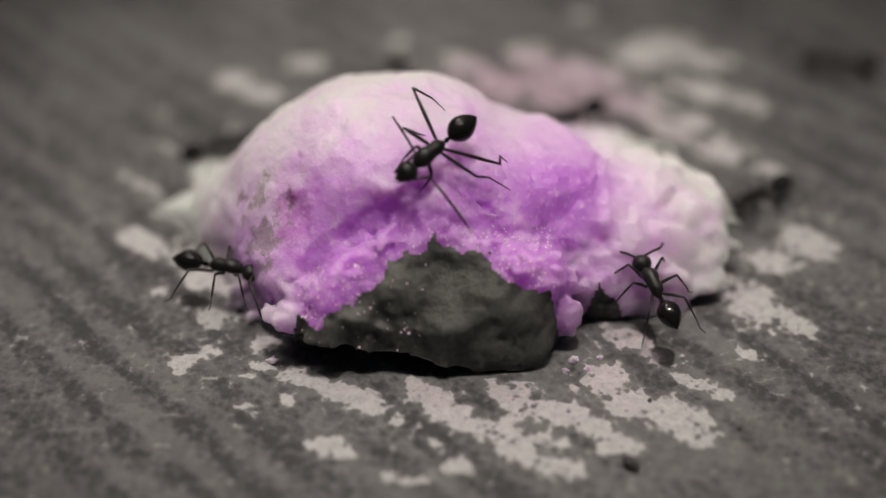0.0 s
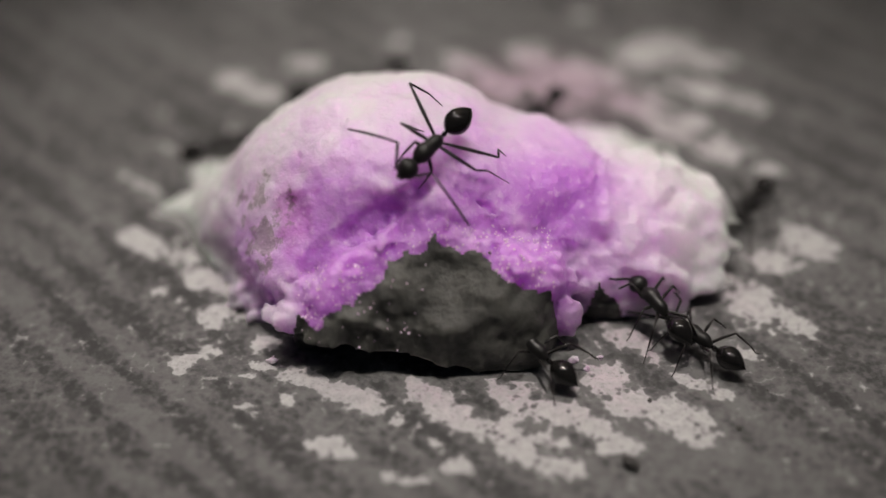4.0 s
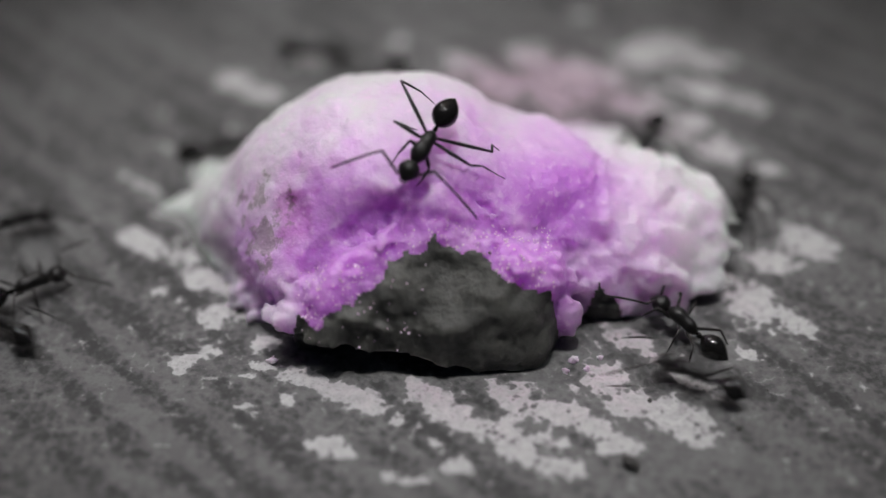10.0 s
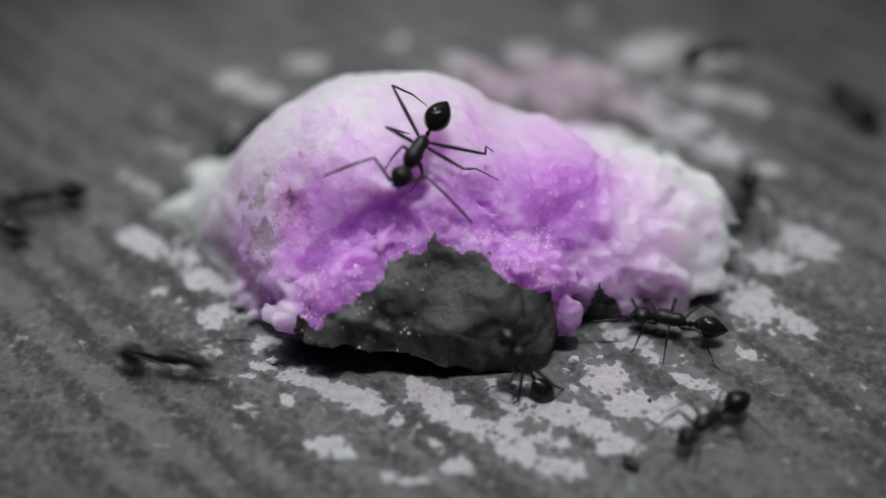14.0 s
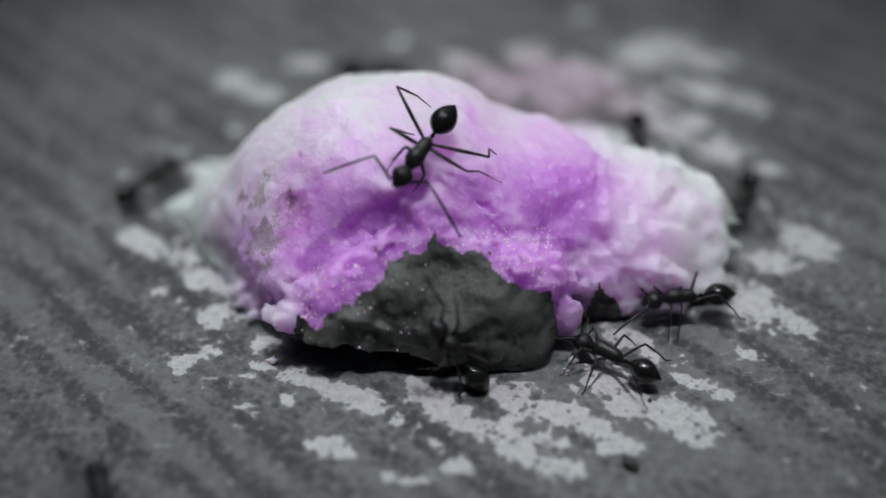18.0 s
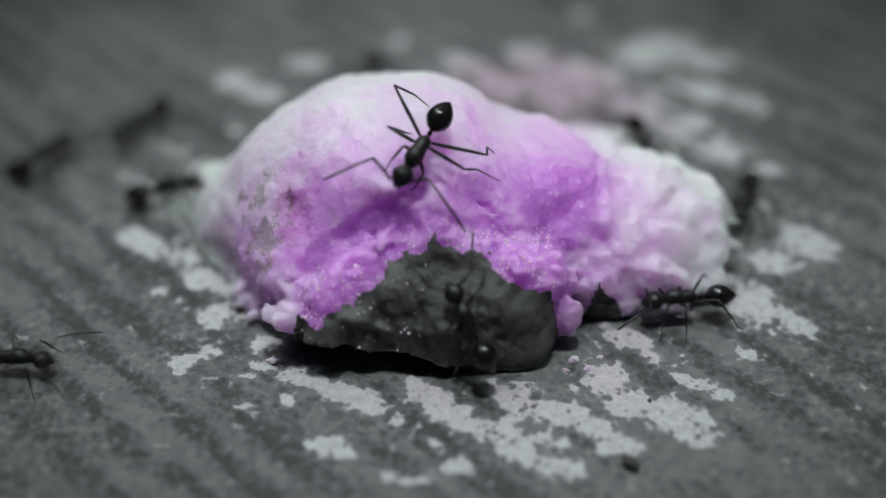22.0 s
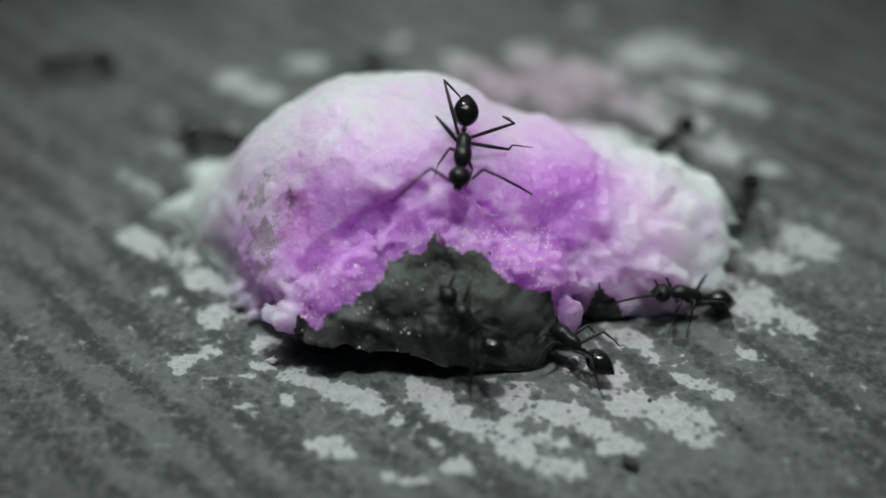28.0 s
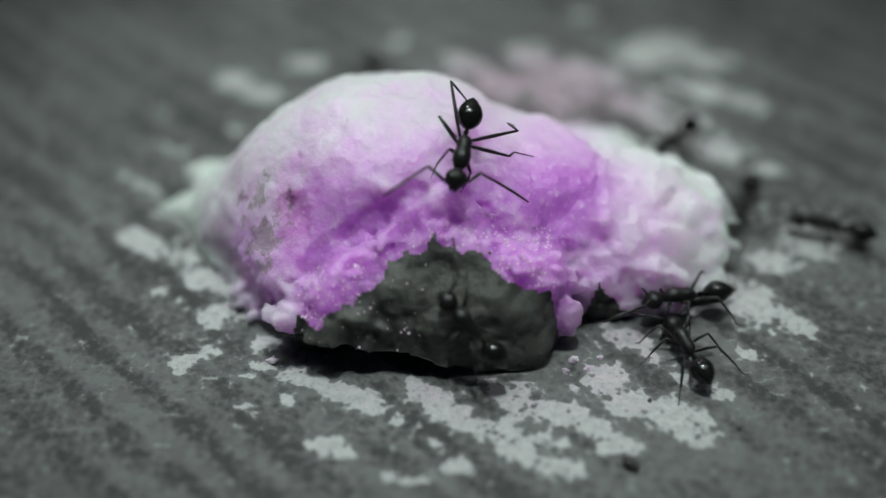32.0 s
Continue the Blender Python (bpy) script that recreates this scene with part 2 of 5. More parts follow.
def lattice_noise(p, size, seed):
    """Smooth random values between -1 and 1 with lumps of the given size."""
    table = noise_table(seed)
    out = 0
    cell = [np.floor(c / size).astype(int) for c in p]
    part = [c / size - k for c, k in zip(p, cell)]
    part = [f * f * (3 - 2 * f) for f in part]
    for dx in (0, 1):
        for dy in (0, 1):
            for dz in (0, 1):
                w = (part[0] if dx else 1 - part[0]) * (part[1] if dy else 1 - part[1]) * (part[2] if dz else 1 - part[2])
                out = out + w * table[(cell[0] + dx) % 64, (cell[1] + dy) % 64, (cell[2] + dz) % 64]
    return out


def surface(field, low, high, step):
    """The surface where the field is zero, as vertices (millimetres) and quads."""
    axes = [np.arange(low[i], high[i] + step, step) for i in range(3)]
    grid = np.meshgrid(*axes, indexing="ij")
    f = field(grid)
    inside = f < 0
    nx, ny, nz = f.shape
    total = np.zeros((nx - 1, ny - 1, nz - 1, 3))
    count = np.zeros((nx - 1, ny - 1, nz - 1))
    corner = lambda a, o: a[o[0]:nx - 1 + o[0], o[1]:ny - 1 + o[1], o[2]:nz - 1 + o[2]]
    for axis in range(3):
        for u in (0, 1):
            for v in (0, 1):
                o = [u, v]
                o.insert(axis, 0)
                e = list(o)
                e[axis] = 1
                fa, fb = corner(f, o), corner(f, e)
                cross = (fa < 0) != (fb < 0)
                t = np.where(cross, fa / np.where(cross, fa - fb, 1), 0)
                for k in range(3):
                    total[..., k] += np.where(cross, (t if k == axis else o[k]), 0)
                count += cross
    used = count > 0
    index = np.full(used.shape, -1)
    index[used] = np.arange(used.sum())
    cells = np.argwhere(used)
    verts = (cells + total[used] / count[used][:, None]) * step + np.array(low)
    quads = []
    for axis in range(3):
        b, c = (axis + 1) % 3, (axis + 2) % 3
        first = [slice(1, -1)] * 3
        second = [slice(1, -1)] * 3
        first[axis], second[axis] = slice(0, -1), slice(1, None)
        sa, sb = inside[tuple(first)], inside[tuple(second)]
        offset = np.ones(3, int)
        offset[axis] = 0
        for flip, where in ((False, sa & ~sb), (True, ~sa & sb)):
            at = np.argwhere(where) + offset
            corners = []
            for db, dc in ((1, 1), (0, 1), (0, 0), (1, 0)):
                q = at.copy()
                q[:, b] -= db
                q[:, c] -= dc
                corners.append(index[q[:, 0], q[:, 1], q[:, 2]])
            quad = np.stack(corners, 1)
            quads.append(quad[:, ::-1] if flip else quad)
    return verts, np.concatenate(quads)


LUMP_FORMS = (
    ((-1.5, 0.2, 0.8), (5.3, 4.6, 4.85), 0.1),
    ((5.2, 0.0, 0.5), (3.75, 3.0, 2.6), 0.8),
    ((2.3, 0.1, 2.0), (3.0, 2.7, 2.3), 0.8),
    ((-4.6, 1.0, 0.2), (3.1, 3.2, 2.7), 0.8),
    ((3.2, 4.0, 0.0), (3.9, 3.1, 1.0), 0.8),
    ((5.5, -1.2, 0.3), (2.3, 2.0, 1.9), 0.6),
    ((1.7, -4.0, 0.5), (1.6, 2.0, 2.3), 0.4),
    ((-2.1, -3.9, 0.9), (2.1, 1.9, 1.5), 0.4),
    ((-5.3, 1.7, -0.2), (2.8, 2.5, 2.2), 0.8),
    ((-0.9, -3.1, 1.7), (4.3, 2.3, 1.7), 0.7),
    ((-2.9, -4.3, 2.2), (1.5, 0.8, 0.65), 0.3),
    ((2.2, -3.7, 2.1), (1.4, 0.9, 0.8), 0.3),
    ((0.6, -3.9, 0.6), (2.5, 2.0, 2.6), 0.3),
    ((-2.3, -4.5, 1.25), (1.45, 0.85, 0.75), 0.2),
    ((-4.35, -4.7, 1.5), (0.68, 0.55, 0.62), 0.06),
    ((-4.85, -4.5, 1.35), (0.32, 0.34, 0.35), 0.06),
    ((-3.4, -4.7, 2.2), (0.7, 0.5, 0.5), 0.1),
    ((3.55, -4.25, 0.85), (0.42, 0.36, 0.95), 0.1),
    ((4.0, -4.9, 0.15), (0.5, 0.4, 0.35), 0.1),
)


# thin spread edges of the lump on the paper
SKIRT_FORMS = (
    ((-7.0, 2.4, 0.0), (1.2, 1.6, 0.7)),
    ((-8.1, 2.0, 0.0), (0.95, 0.45, 0.3)),
    ((-7.4, 3.9, 0.0), (0.9, 0.5, 0.35)),
    ((-6.6, 0.2, 0.0), (1.0, 1.3, 0.5)),
    ((-5.7, -2.1, 0.0), (1.2, 1.3, 0.75)),
    ((4.6, -2.0, 0.3), (1.8, 1.35, 1.1)),
    ((6.6, -1.7, 0.3), (1.8, 1.1, 1.0)),
    ((8.2, -0.1, 0.2), (1.1, 1.9, 1.1)),
)


# small eaten pits in the crust
PITS = (
    ((-4.45, -2.4, 3.75), (0.16, 0.2, 0.14)),
    ((2.3, -3.45, 3.25), (0.32, 0.3, 0.26)),
    ((1.4, -3.75, 3.1), (0.2, 0.25, 0.18)),
    ((3.5, -2.9, 3.1), (0.25, 0.25, 0.2)),
)


def groove(p, start, end, radius):
    """Distance from a straight crease."""
    way = [b - a for a, b in zip(start, end)]
    off = [c - a for c, a in zip(p, start)]
    u = np.clip(sum(o * w for o, w in zip(off, way)) / sum(w * w for w in way), 0, 1)
    return np.sqrt(sum((o - u * w) ** 2 for o, w in zip(off, way))) - radius


def lump_field(p):
    x, y, z = p
    d = None
    for centre, radii, soft in LUMP_FORMS:
        e = ellipsoid(p, centre, radii)
        d = e if d is None else melt(d, e, soft)
    d = carve(d, ellipsoid(p, (4.6, -4.3, -0.3), (1.4, 1.3, 0.75)), 0.25)
    for centre, radii in SKIRT_FORMS:
        d = melt(d, ellipsoid(p, centre, radii), 0.3)
    d = carve(d, ellipsoid(p, (9.3, -0.8, -0.3), (1.8, 3.2, 1.3)), 0.25)
    d = carve(d, groove(p, (-3.9, -4.1, 2.8), (-0.7, -2.75, 4.5), 0.3), 0.2)
    d = carve(d, groove(p, (0.6, -3.3, 3.75), (2.4, -3.0, 3.2), 0.18), 0.2)
    for centre, size in PITS:
        d = carve(d, ellipsoid(p, centre, size), 0.12)
    # the broken face: upright below, leaning back above, and hollowed out under its loose end
    lift = np.interp(x, (-4.0, -3.0, -1.2, 0.6, 1.8), (1.25, 1.15, 0.80, 0.30, -0.4))
    hollow = np.clip((lift + 0.2 * lattice_noise(p, 0.9, 29) - z) / 0.5, 0, 1)
    face = -5.55 + 0.06 * z + 0.80 * np.maximum(0, z - 1.75 + 0.55 * lattice_noise(p, 1.3, 27)) + 0.08 * lattice_noise(p, 0.8, 28) + 2.4 * hollow
    d = carve(d, np.maximum(ellipsoid(p, (-0.5, -6.5, 0.7), (4.4, 3.3, 3.5)), y - face), 0.3)
    d = d + 0.18 * lattice_noise(p, 1.7, 3) + 0.09 * lattice_noise(p, 0.6, 5) + 0.045 * lattice_noise(p, 0.24, 6)
    # below the torn edge of the smooth skin the crumbly inside lies bare
    edge = np.interp(x, (-5.5, -4.2, -0.8, 1.2, 2.4, 4.5, 6.5), (1.6, 2.6, 4.2, 4.0, 3.5, 2.4, 1.2)) + 0.2 * lattice_noise(p, 0.8, 13)
    torn = np.clip((edge - z) / 0.35, 0, 1) * np.clip((-0.8 - y) / 0.6, 0, 1)
    torn = torn * (1 - 0.45 * np.clip((-3.5 - y) / 0.5, 0, 1) * np.clip((2.9 - z) / 0.5, 0, 1) * np.clip((2.2 - np.abs(x - 1.3)) / 0.5, 0, 1))
    bare = np.clip((shade_edge(x, y) + 0.2 - z) / 0.4, 0, 1) * np.clip((-2.6 - y) / 0.6, 0, 1)
    torn = torn * (1 - 0.5 * np.clip((x - 3.2) / 0.6, 0, 1))
    d = d + torn * (1 - 0.75 * bare) * (0.10 + 0.16 * lattice_noise(p, 0.75, 15) - 0.15 * np.abs(lattice_noise(p, 0.34, 7)) + 0.08 * lattice_noise(p, 0.18, 9))
    d = d + bare * (0.08 * lattice_noise(p, 1.2, 51) - 0.07 * np.abs(lattice_noise(p, 0.5, 53)) + 0.05 * lattice_noise(p, 0.27, 55))
    d = d + bare * np.clip((-0.6 - x) / 1.0, 0, 1) * (0.14 * lattice_noise(p, 0.8, 63) - 0.18 * np.abs(lattice_noise(p, 0.42, 65)))
    far = np.clip((x - 3.6) / 1.0, 0, 1)
    d = d + far * (0.26 * np.abs(lattice_noise(p, 1.1, 18)) + 0.13 * lattice_noise(p, 0.5, 17) - 0.12 * np.abs(lattice_noise(p, 0.3, 19)) - 0.08)
    return np.maximum(d, 0.02 - z)


def shade_edge(x, y):
    """Height of the ragged edge between the dyed crust and the broken face painted shade grey."""
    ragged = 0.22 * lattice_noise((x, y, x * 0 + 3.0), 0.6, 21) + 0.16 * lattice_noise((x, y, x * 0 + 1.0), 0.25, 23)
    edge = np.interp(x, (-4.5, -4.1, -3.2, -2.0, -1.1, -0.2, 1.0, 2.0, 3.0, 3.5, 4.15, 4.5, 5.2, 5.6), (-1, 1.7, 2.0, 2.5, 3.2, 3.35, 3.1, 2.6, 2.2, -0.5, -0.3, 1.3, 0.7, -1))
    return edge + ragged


# the lump's height over the paper, in cells of a quarter millimetre
HEIGHTS = np.zeros((97, 97))


def build_lump():
    lump = tagged(new("sugar_lump"), "pink and white crumbly sugar lump, its broken front painted shade grey", "sweet")
    verts, quads = surface(lump_field, (-9.4, -6.8, 0.0), (10.2, 5.6, 6.6), 0.085)
    np.maximum.at(HEIGHTS, (np.round(verts[:, 0] * 4).astype(int) + 48, np.round(verts[:, 1] * 4).astype(int) + 48), verts[:, 2])
    mid = verts[quads].mean(1)
    # faces below this edge get the grey that paints in the overhang's shade
    grey = (mid[:, 1] < -2.2) & (mid[:, 2] < shade_edge(mid[:, 0], mid[:, 1]))
    for name, chosen, material, label in (("crust", ~grey, CANDY, ""), ("broken_face", grey, SHADE_GREY, "granular broken face, its shade painted in dark grey")):
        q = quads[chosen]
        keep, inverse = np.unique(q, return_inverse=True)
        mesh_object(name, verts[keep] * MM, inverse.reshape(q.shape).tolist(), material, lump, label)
    rng = np.random.default_rng(11)
    dyed = np.where(~grey & (mid[:, 1] < -1.8) & (mid[:, 2] > 0.5) & (mid[:, 2] < 3.9 - 0.35 * np.abs(mid[:, 0])) & (np.abs(mid[:, 0] + 0.5) < 3.6))[0]
    # part of the shade-grey face that carries crystals
    muted = np.where(grey & (mid[:, 2] > 0.9) & (mid[:, 0] < -0.4))[0]
    for name, pool, amount in (("granulated_sugar", dyed, 300), ("damp_sugar", muted, 40)):
        gv, gf = [], []
        for centre in mid[rng.choice(pool, amount)]:
            size = rng.uniform(0.012, 0.030) * (1.4 if rng.random() < 0.05 else 1.0)
            turn = Euler(rng.uniform(0, 6.28, 3)).to_matrix()
            base = len(gv)
            stretch = rng.uniform(0.7, 1.3, 3)
            for corner in ((-1, -1, -1), (1, -1, -1), (1, 1, -1), (-1, 1, -1), (-1, -1, 1), (1, -1, 1), (1, 1, 1), (-1, 1, 1)):
                gv.append((Vector(centre) + turn @ Vector([c * size * k for c, k in zip(corner, stretch)])) * MM)
            for f in ((3, 2, 1, 0), (4, 5, 6, 7), (0, 1, 5, 4), (1, 2, 6, 5), (2, 3, 7, 6), (3, 0, 4, 7)):
                gf.append([base + k for k in f])
        tagged(mesh_object(name, gv, gf, GRAIN, lump, "glinting sugar crystals", smooth=False), kind="stuff")
    return lump


# ---- the ant ----
# the feeding ant's own stance: hip, knee, ankle and toe of each leg, and root, elbow and tip of each feeler
STANCE = (
    ((-0.46, -0.15, 0.68), (-1.48, -1.75, 1.0), (-1.87, -1.09, 0.35), (-1.91, -0.55, 0.03)),
    ((-0.22, -0.16, 0.68), (-0.1, -1.21, 0.95), (-0.54, -0.75, 0.3), (-0.73, -0.54, 0.05)),
    ((0.10, -0.18, 0.68), (0.16, -0.46, 0.85), (0.51, -0.62, 0.3), (0.94, -0.65, 0.03)),
    ((-0.46, 0.15, 0.68), (-1.11, 1.93, 0.6), (-1.59, 1.77, 0.15), (-1.58, 2.09, 0.05)),
    ((-0.30, 0.16, 0.68), (-0.23, 1.57, 0.7), (-0.64, 1.88, 0.3), (-0.79, 2.69, 0.03)),
    ((0.22, 0.18, 0.68), (0.48, 0.49, 0.45), (0.8, 0.47, 0.2), (1.06, 0.41, 0.05)),
)
FEELERS = (
    ((1.41, -0.19, 0.85), (1.05, -1.02, 1.0), (2.23, -2.14, 0.5)),
    ((1.09, 0.37, 0.85), (0.76, 0.73, 1.0), (1.11, 2.63, 0.35)),
)


def build_ant(size, stance=(), feelers=()):
    ant = tagged(new("ant"), "black ant with long thin legs and feelers", "ant")
    ant.scale = (size, size, size)
    h = 0.78
    part = lambda name, shape, material, parent, label="": mesh_object(name, shape[0], shape[1], material, parent, label)
    head = part("head", pod((0.64, 0, h - 0.02), (1.42, 0, h - 0.12), 0.365, 0.32, 0.34, 0.45), ARMOUR, ant)
    for s in (-1, 1):
        part("eye", pod((0.98, 0.26 * s, h + 0.06), (1.14, 0.27 * s, h + 0.05), 0.06, 0.07, 0.5, 0.5, 5, 8), SHELL, head)
        part("mandible", pod((1.28, 0.12 * s, h - 0.14), (1.50, 0.03 * s, h - 0.17), 0.06, 0.05, 0.5, 0.3, 5, 8), LIMB, head)
    rings = []
    for x, z, w, t in ((0.70, -0.04, 0.11, 0.11), (0.60, 0.0, 0.19, 0.18), (0.44, 0.05, 0.29, 0.26), (0.24, 0.07, 0.30, 0.275), (0.06, 0.04, 0.26, 0.26),
                       (-0.08, 0.01, 0.24, 0.245), (-0.24, 0.02, 0.25, 0.26), (-0.42, 0.0, 0.215, 0.225), (-0.56, -0.07, 0.12, 0.13), (-0.63, -0.10, 0.06, 0.06)):
        rings.append(((x, 0, h + z), w, t, (-1, 0, 0)))
    part("mesosoma", loft(rings, 14), ARMOUR, ant)
    part("petiole", pod((-0.58, 0, h - 0.12), (-0.90, 0, h - 0.06), 0.09, 0.15, 0.5, 0.5, 6, 10), SHELL, ant)
    part("gaster", pod((-0.82, 0, h - 0.03), (-2.10, 0, h - 0.13), 0.43, 0.41, 0.36, 0.42, 12, 18, 0.39 if stance else 0.46), SHELL, ant)
    if not feelers:
        feelers = [((1.20, 0.14 * s, h + 0.08), (1.48, 0.76 * s, h + 0.25), (2.80, 1.34 * s, h - 0.26)) for s in (-1, 1)]
    for root, elbow, tip in feelers:
        feeler = new("antenna")
        feeler.parent = ant
        feeler.location = Vector(root) * MM
        a, b = Vector(elbow) - Vector(root), Vector(tip) - Vector(root)
        sag = Vector((0, 0, 0.06))
        part("scape", limb([(0, 0, 0), a * 0.5 + sag * 0.6, a], [0.042, 0.048, 0.048]), LIMB, feeler)
        part("funiculus", limb([a, a.lerp(b, 0.3) + sag, a.lerp(b, 0.68) + sag, b], [0.036, 0.040, 0.044, 0.030]), LIMB, feeler)
    if not stance:
        low = -(h - 0.10)
        for x, turn, r in ((0.42, 52, 0.66), (0.02, 98, 0.70), (-0.34, 142, 0.96)):
            for s in (-1, 1):
                leg = new("leg")
                leg.parent = ant
                leg.matrix_basis = pose(x * MM, 0.14 * s * MM, (h - 0.10) * MM, 0, 0, turn * s)
                part("femur", limb([(0, 0, 0), (0.12 * r, 0, -0.06), (0.5 * r, 0, 0.17), (0.98 * r, 0, 0.38)], [0.07, 0.062, 0.064, 0.042]), LIMB, leg)
                part("tibia", limb([(0.98 * r, 0, 0.38), (1.25 * r, 0, 0.10), (1.62 * r, 0, -0.28)], [0.038, 0.043, 0.031]), LIMB, leg)
                part("tarsus", limb([(1.62 * r, 0, -0.28), (1.86 * r, 0, low + 0.06), (2.12 * r, 0, low + 0.02)], [0.027, 0.023, 0.016]), LIMB, leg)
    for hip, knee, ankle, toe in stance:
        leg = new("leg")
        leg.parent = ant
        leg.location = Vector(hip) * MM
        b, c, d = (Vector(q) - Vector(hip) for q in (knee, ankle, toe))
        part("femur", limb([(0, 0, 0), b * 0.18, b * 0.5, b], [0.05, 0.06, 0.068, 0.04]), LIMB, leg)
        part("tibia", limb([b, b.lerp(c, 0.5), c], [0.036, 0.041, 0.030]), LIMB, leg)
        part("tarsus", limb([c, c.lerp(d, 0.5), d], [0.026, 0.020, 0.013]), LIMB, leg)
    return ant


# ---- the printed paper ----
class Print:
    """Where the sheet is left unprinted: soft slanting blots, summed over the middle of the sheet."""

    def __init__(self, half, step):
        self.axis = np.arange(-half, half + step / 2, step)
        self.x, self.y = np.meshgrid(self.axis, self.axis, indexing="ij")
        self.bare = np.zeros_like(self.x)

    def blot(self, x, y, long, wide, turn=-46, share=0.95):
        c, s = math.cos(radians(turn)), math.sin(radians(turn))
        u = ((self.x - x) * c + (self.y - y) * s) / long
        v = (-(self.x - x) * s + (self.y - y) * c) / wide
        self.bare = np.maximum(self.bare, share * np.exp(-0.9 * (u ** 2 + v ** 2)))


def build_paper(sheet):
    """The sheet: a fine middle with the print's blots, a plain rim out to the far edge, and an underside."""
    ground = tagged(new("ground"), "grey printed paper with pale blots, halftone dots and slanting streaks", "paper", kind="structure")
    n, half = len(sheet.axis), sheet.axis[-1]
    verts = np.stack([sheet.x.ravel(), sheet.y.ravel(), np.zeros(n * n)], 1)
    grid = np.arange(n * n).reshape(n, n)
    faces = np.stack([grid[:-1, :-1].ravel(), grid[1:, :-1].ravel(), grid[1:, 1:].ravel(), grid[:-1, 1:].ravel()], 1).tolist()
    far, k = 400.0, n * n
    rim = [(-far, -far, 0), (far, -far, 0), (far, far, 0), (-far, far, 0)]
    under = [(x, y, -0.2) for x, y, z in rim]
    a, b, c, d = int(grid[0, 0]), int(grid[-1, 0]), int(grid[-1, -1]), int(grid[0, -1])
    south, east, north, west = grid[:, 0].tolist(), grid[-1, :].tolist(), grid[:, -1].tolist(), grid[0, :].tolist()
    faces += [[k, k + 1] + south[::-1], [k + 1, k + 2] + east[::-1], [k + 2, k + 3] + north, [k + 3, k] + west]
    faces += [(k + 7, k + 6, k + 5, k + 4), (k, k + 4, k + 5, k + 1), (k + 1, k + 5, k + 6, k + 2), (k + 2, k + 6, k + 7, k + 3), (k + 3, k + 7, k + 4, k)]
    points = np.concatenate([verts, np.array(rim + under)]) * MM
    ob = mesh_object("sheet", points, faces, PAPER, ground, smooth=False)
    values = ob.data.attributes.new("bare", "FLOAT", "POINT")
    values.data.foreach_set("value", np.concatenate([sheet.bare.ravel(), np.zeros(8)]))
    return ground


def build_crumbs():
    """Small damp crumbs fallen from the lump."""
    for k, (cx, cy, size) in enumerate(((3.75, -5.0, 0.13), (4.1, -5.35, 0.09), (3.5, -5.45, 0.08), (-4.9, -5.05, 0.12), (4.5, -4.9, 0.08))):
        def field(p):
            d = ellipsoid(p, (cx, cy, 0.55 * size), (size, 0.85 * size, 0.75 * size))
            d = d + 0.4 * size * lattice_noise(p, 0.9 * size, 61 + k) - 0.25 * size * np.abs(lattice_noise(p, 0.45 * size, 71 + k))
            return np.maximum(d, 0.004 - p[2])
        reach = 1.7 * size
        verts, quads = surface(field, (cx - reach, cy - reach, -0.1 * size), (cx + reach, cy + reach, 2.0 * size), size / 9)
        ob = mesh_object("sugar_crumb", verts * MM, quads.tolist(), CRUMB)
        tagged(ob, "small translucent crumb of sugar on the printed paper", "sweet", "fallen crumbs")


def build_grit():
    """Loose dark specks on the sheet."""
    for x, y, size in ((4.95, -8.95, 0.30), (-6.1, -8.3, 0.09), (8.05, -7.65, 0.11), (5.75, -6.6, 0.10), (9.2, -8.6, 0.07), (9.1, -6.2, 0.06), (-6.4, 1.2, 0.2)):
        verts, faces = pod((-size, 0, size * 0.5), (size, 0, size * 0.55), size * 0.7, size * 0.5, 0.45, 0.45, 6, 10)
        ob = mesh_object("grit_speck", [v + 0.06 * size * MM * Vector((noise.noise(v * 9000), noise.noise(v * 7000), 0)) for v in verts], faces, SPECK)
        ob.matrix_basis = pose(x * MM, y * MM, 0, 0, 0, 40 + 300 * size)
        tagged(ob, "small dark speck of grit on the paper", "grit", "loose grit")


sheet = Print(24.0, 0.2)
# broad faint halo: brightness around the lump painted into the print
sheet.blot(1.0, -0.5, 11.0, 9.0, 0, 0.16)
sheet.blot(11.0, 2.0, 2.6, 1.4, -40, 0.3)
sheet.blot(3.8, 8.2, 4.2, 2.0, -22, 0.5)
sheet.blot(5.6, 9.6, 3.6, 1.4, -25, 0.45)
sheet.blot(7.2, 7.2, 3.4, 1.2, -38, 0.45)
sheet.blot(-9.46, 0.45, 0.86, 0.57, -24)
sheet.blot(-8.26, -0.11, 0.92, 0.64, -35)
sheet.blot(-7.33, -1.39, 1.16, 0.72, -30)
sheet.blot(-8.59, -1.91, 0.40, 0.34, -14)
sheet.blot(-7.96, -2.40, 0.30, 0.17, -10)
sheet.blot(-6.77, -3.05, 0.78, 0.56, -6)
sheet.blot(-7.42, -4.97, 0.43, 0.47, 12)
sheet.blot(-6.83, -4.76, 0.46, 0.33, 14)
sheet.blot(-5.80, -5.59, 0.46, 0.18, 0)
sheet.blot(-5.34, -6.88, 0.59, 0.25, -16)
sheet.blot(-4.27, -6.55, 0.31, 0.25, -20)
sheet.blot(-5.16, -4.32, 0.39, 0.40, 0)
sheet.blot(-4.92, -5.14, 0.48, 0.30, -19)
sheet.blot(-4.08, -5.59, 0.72, 0.40, -24)
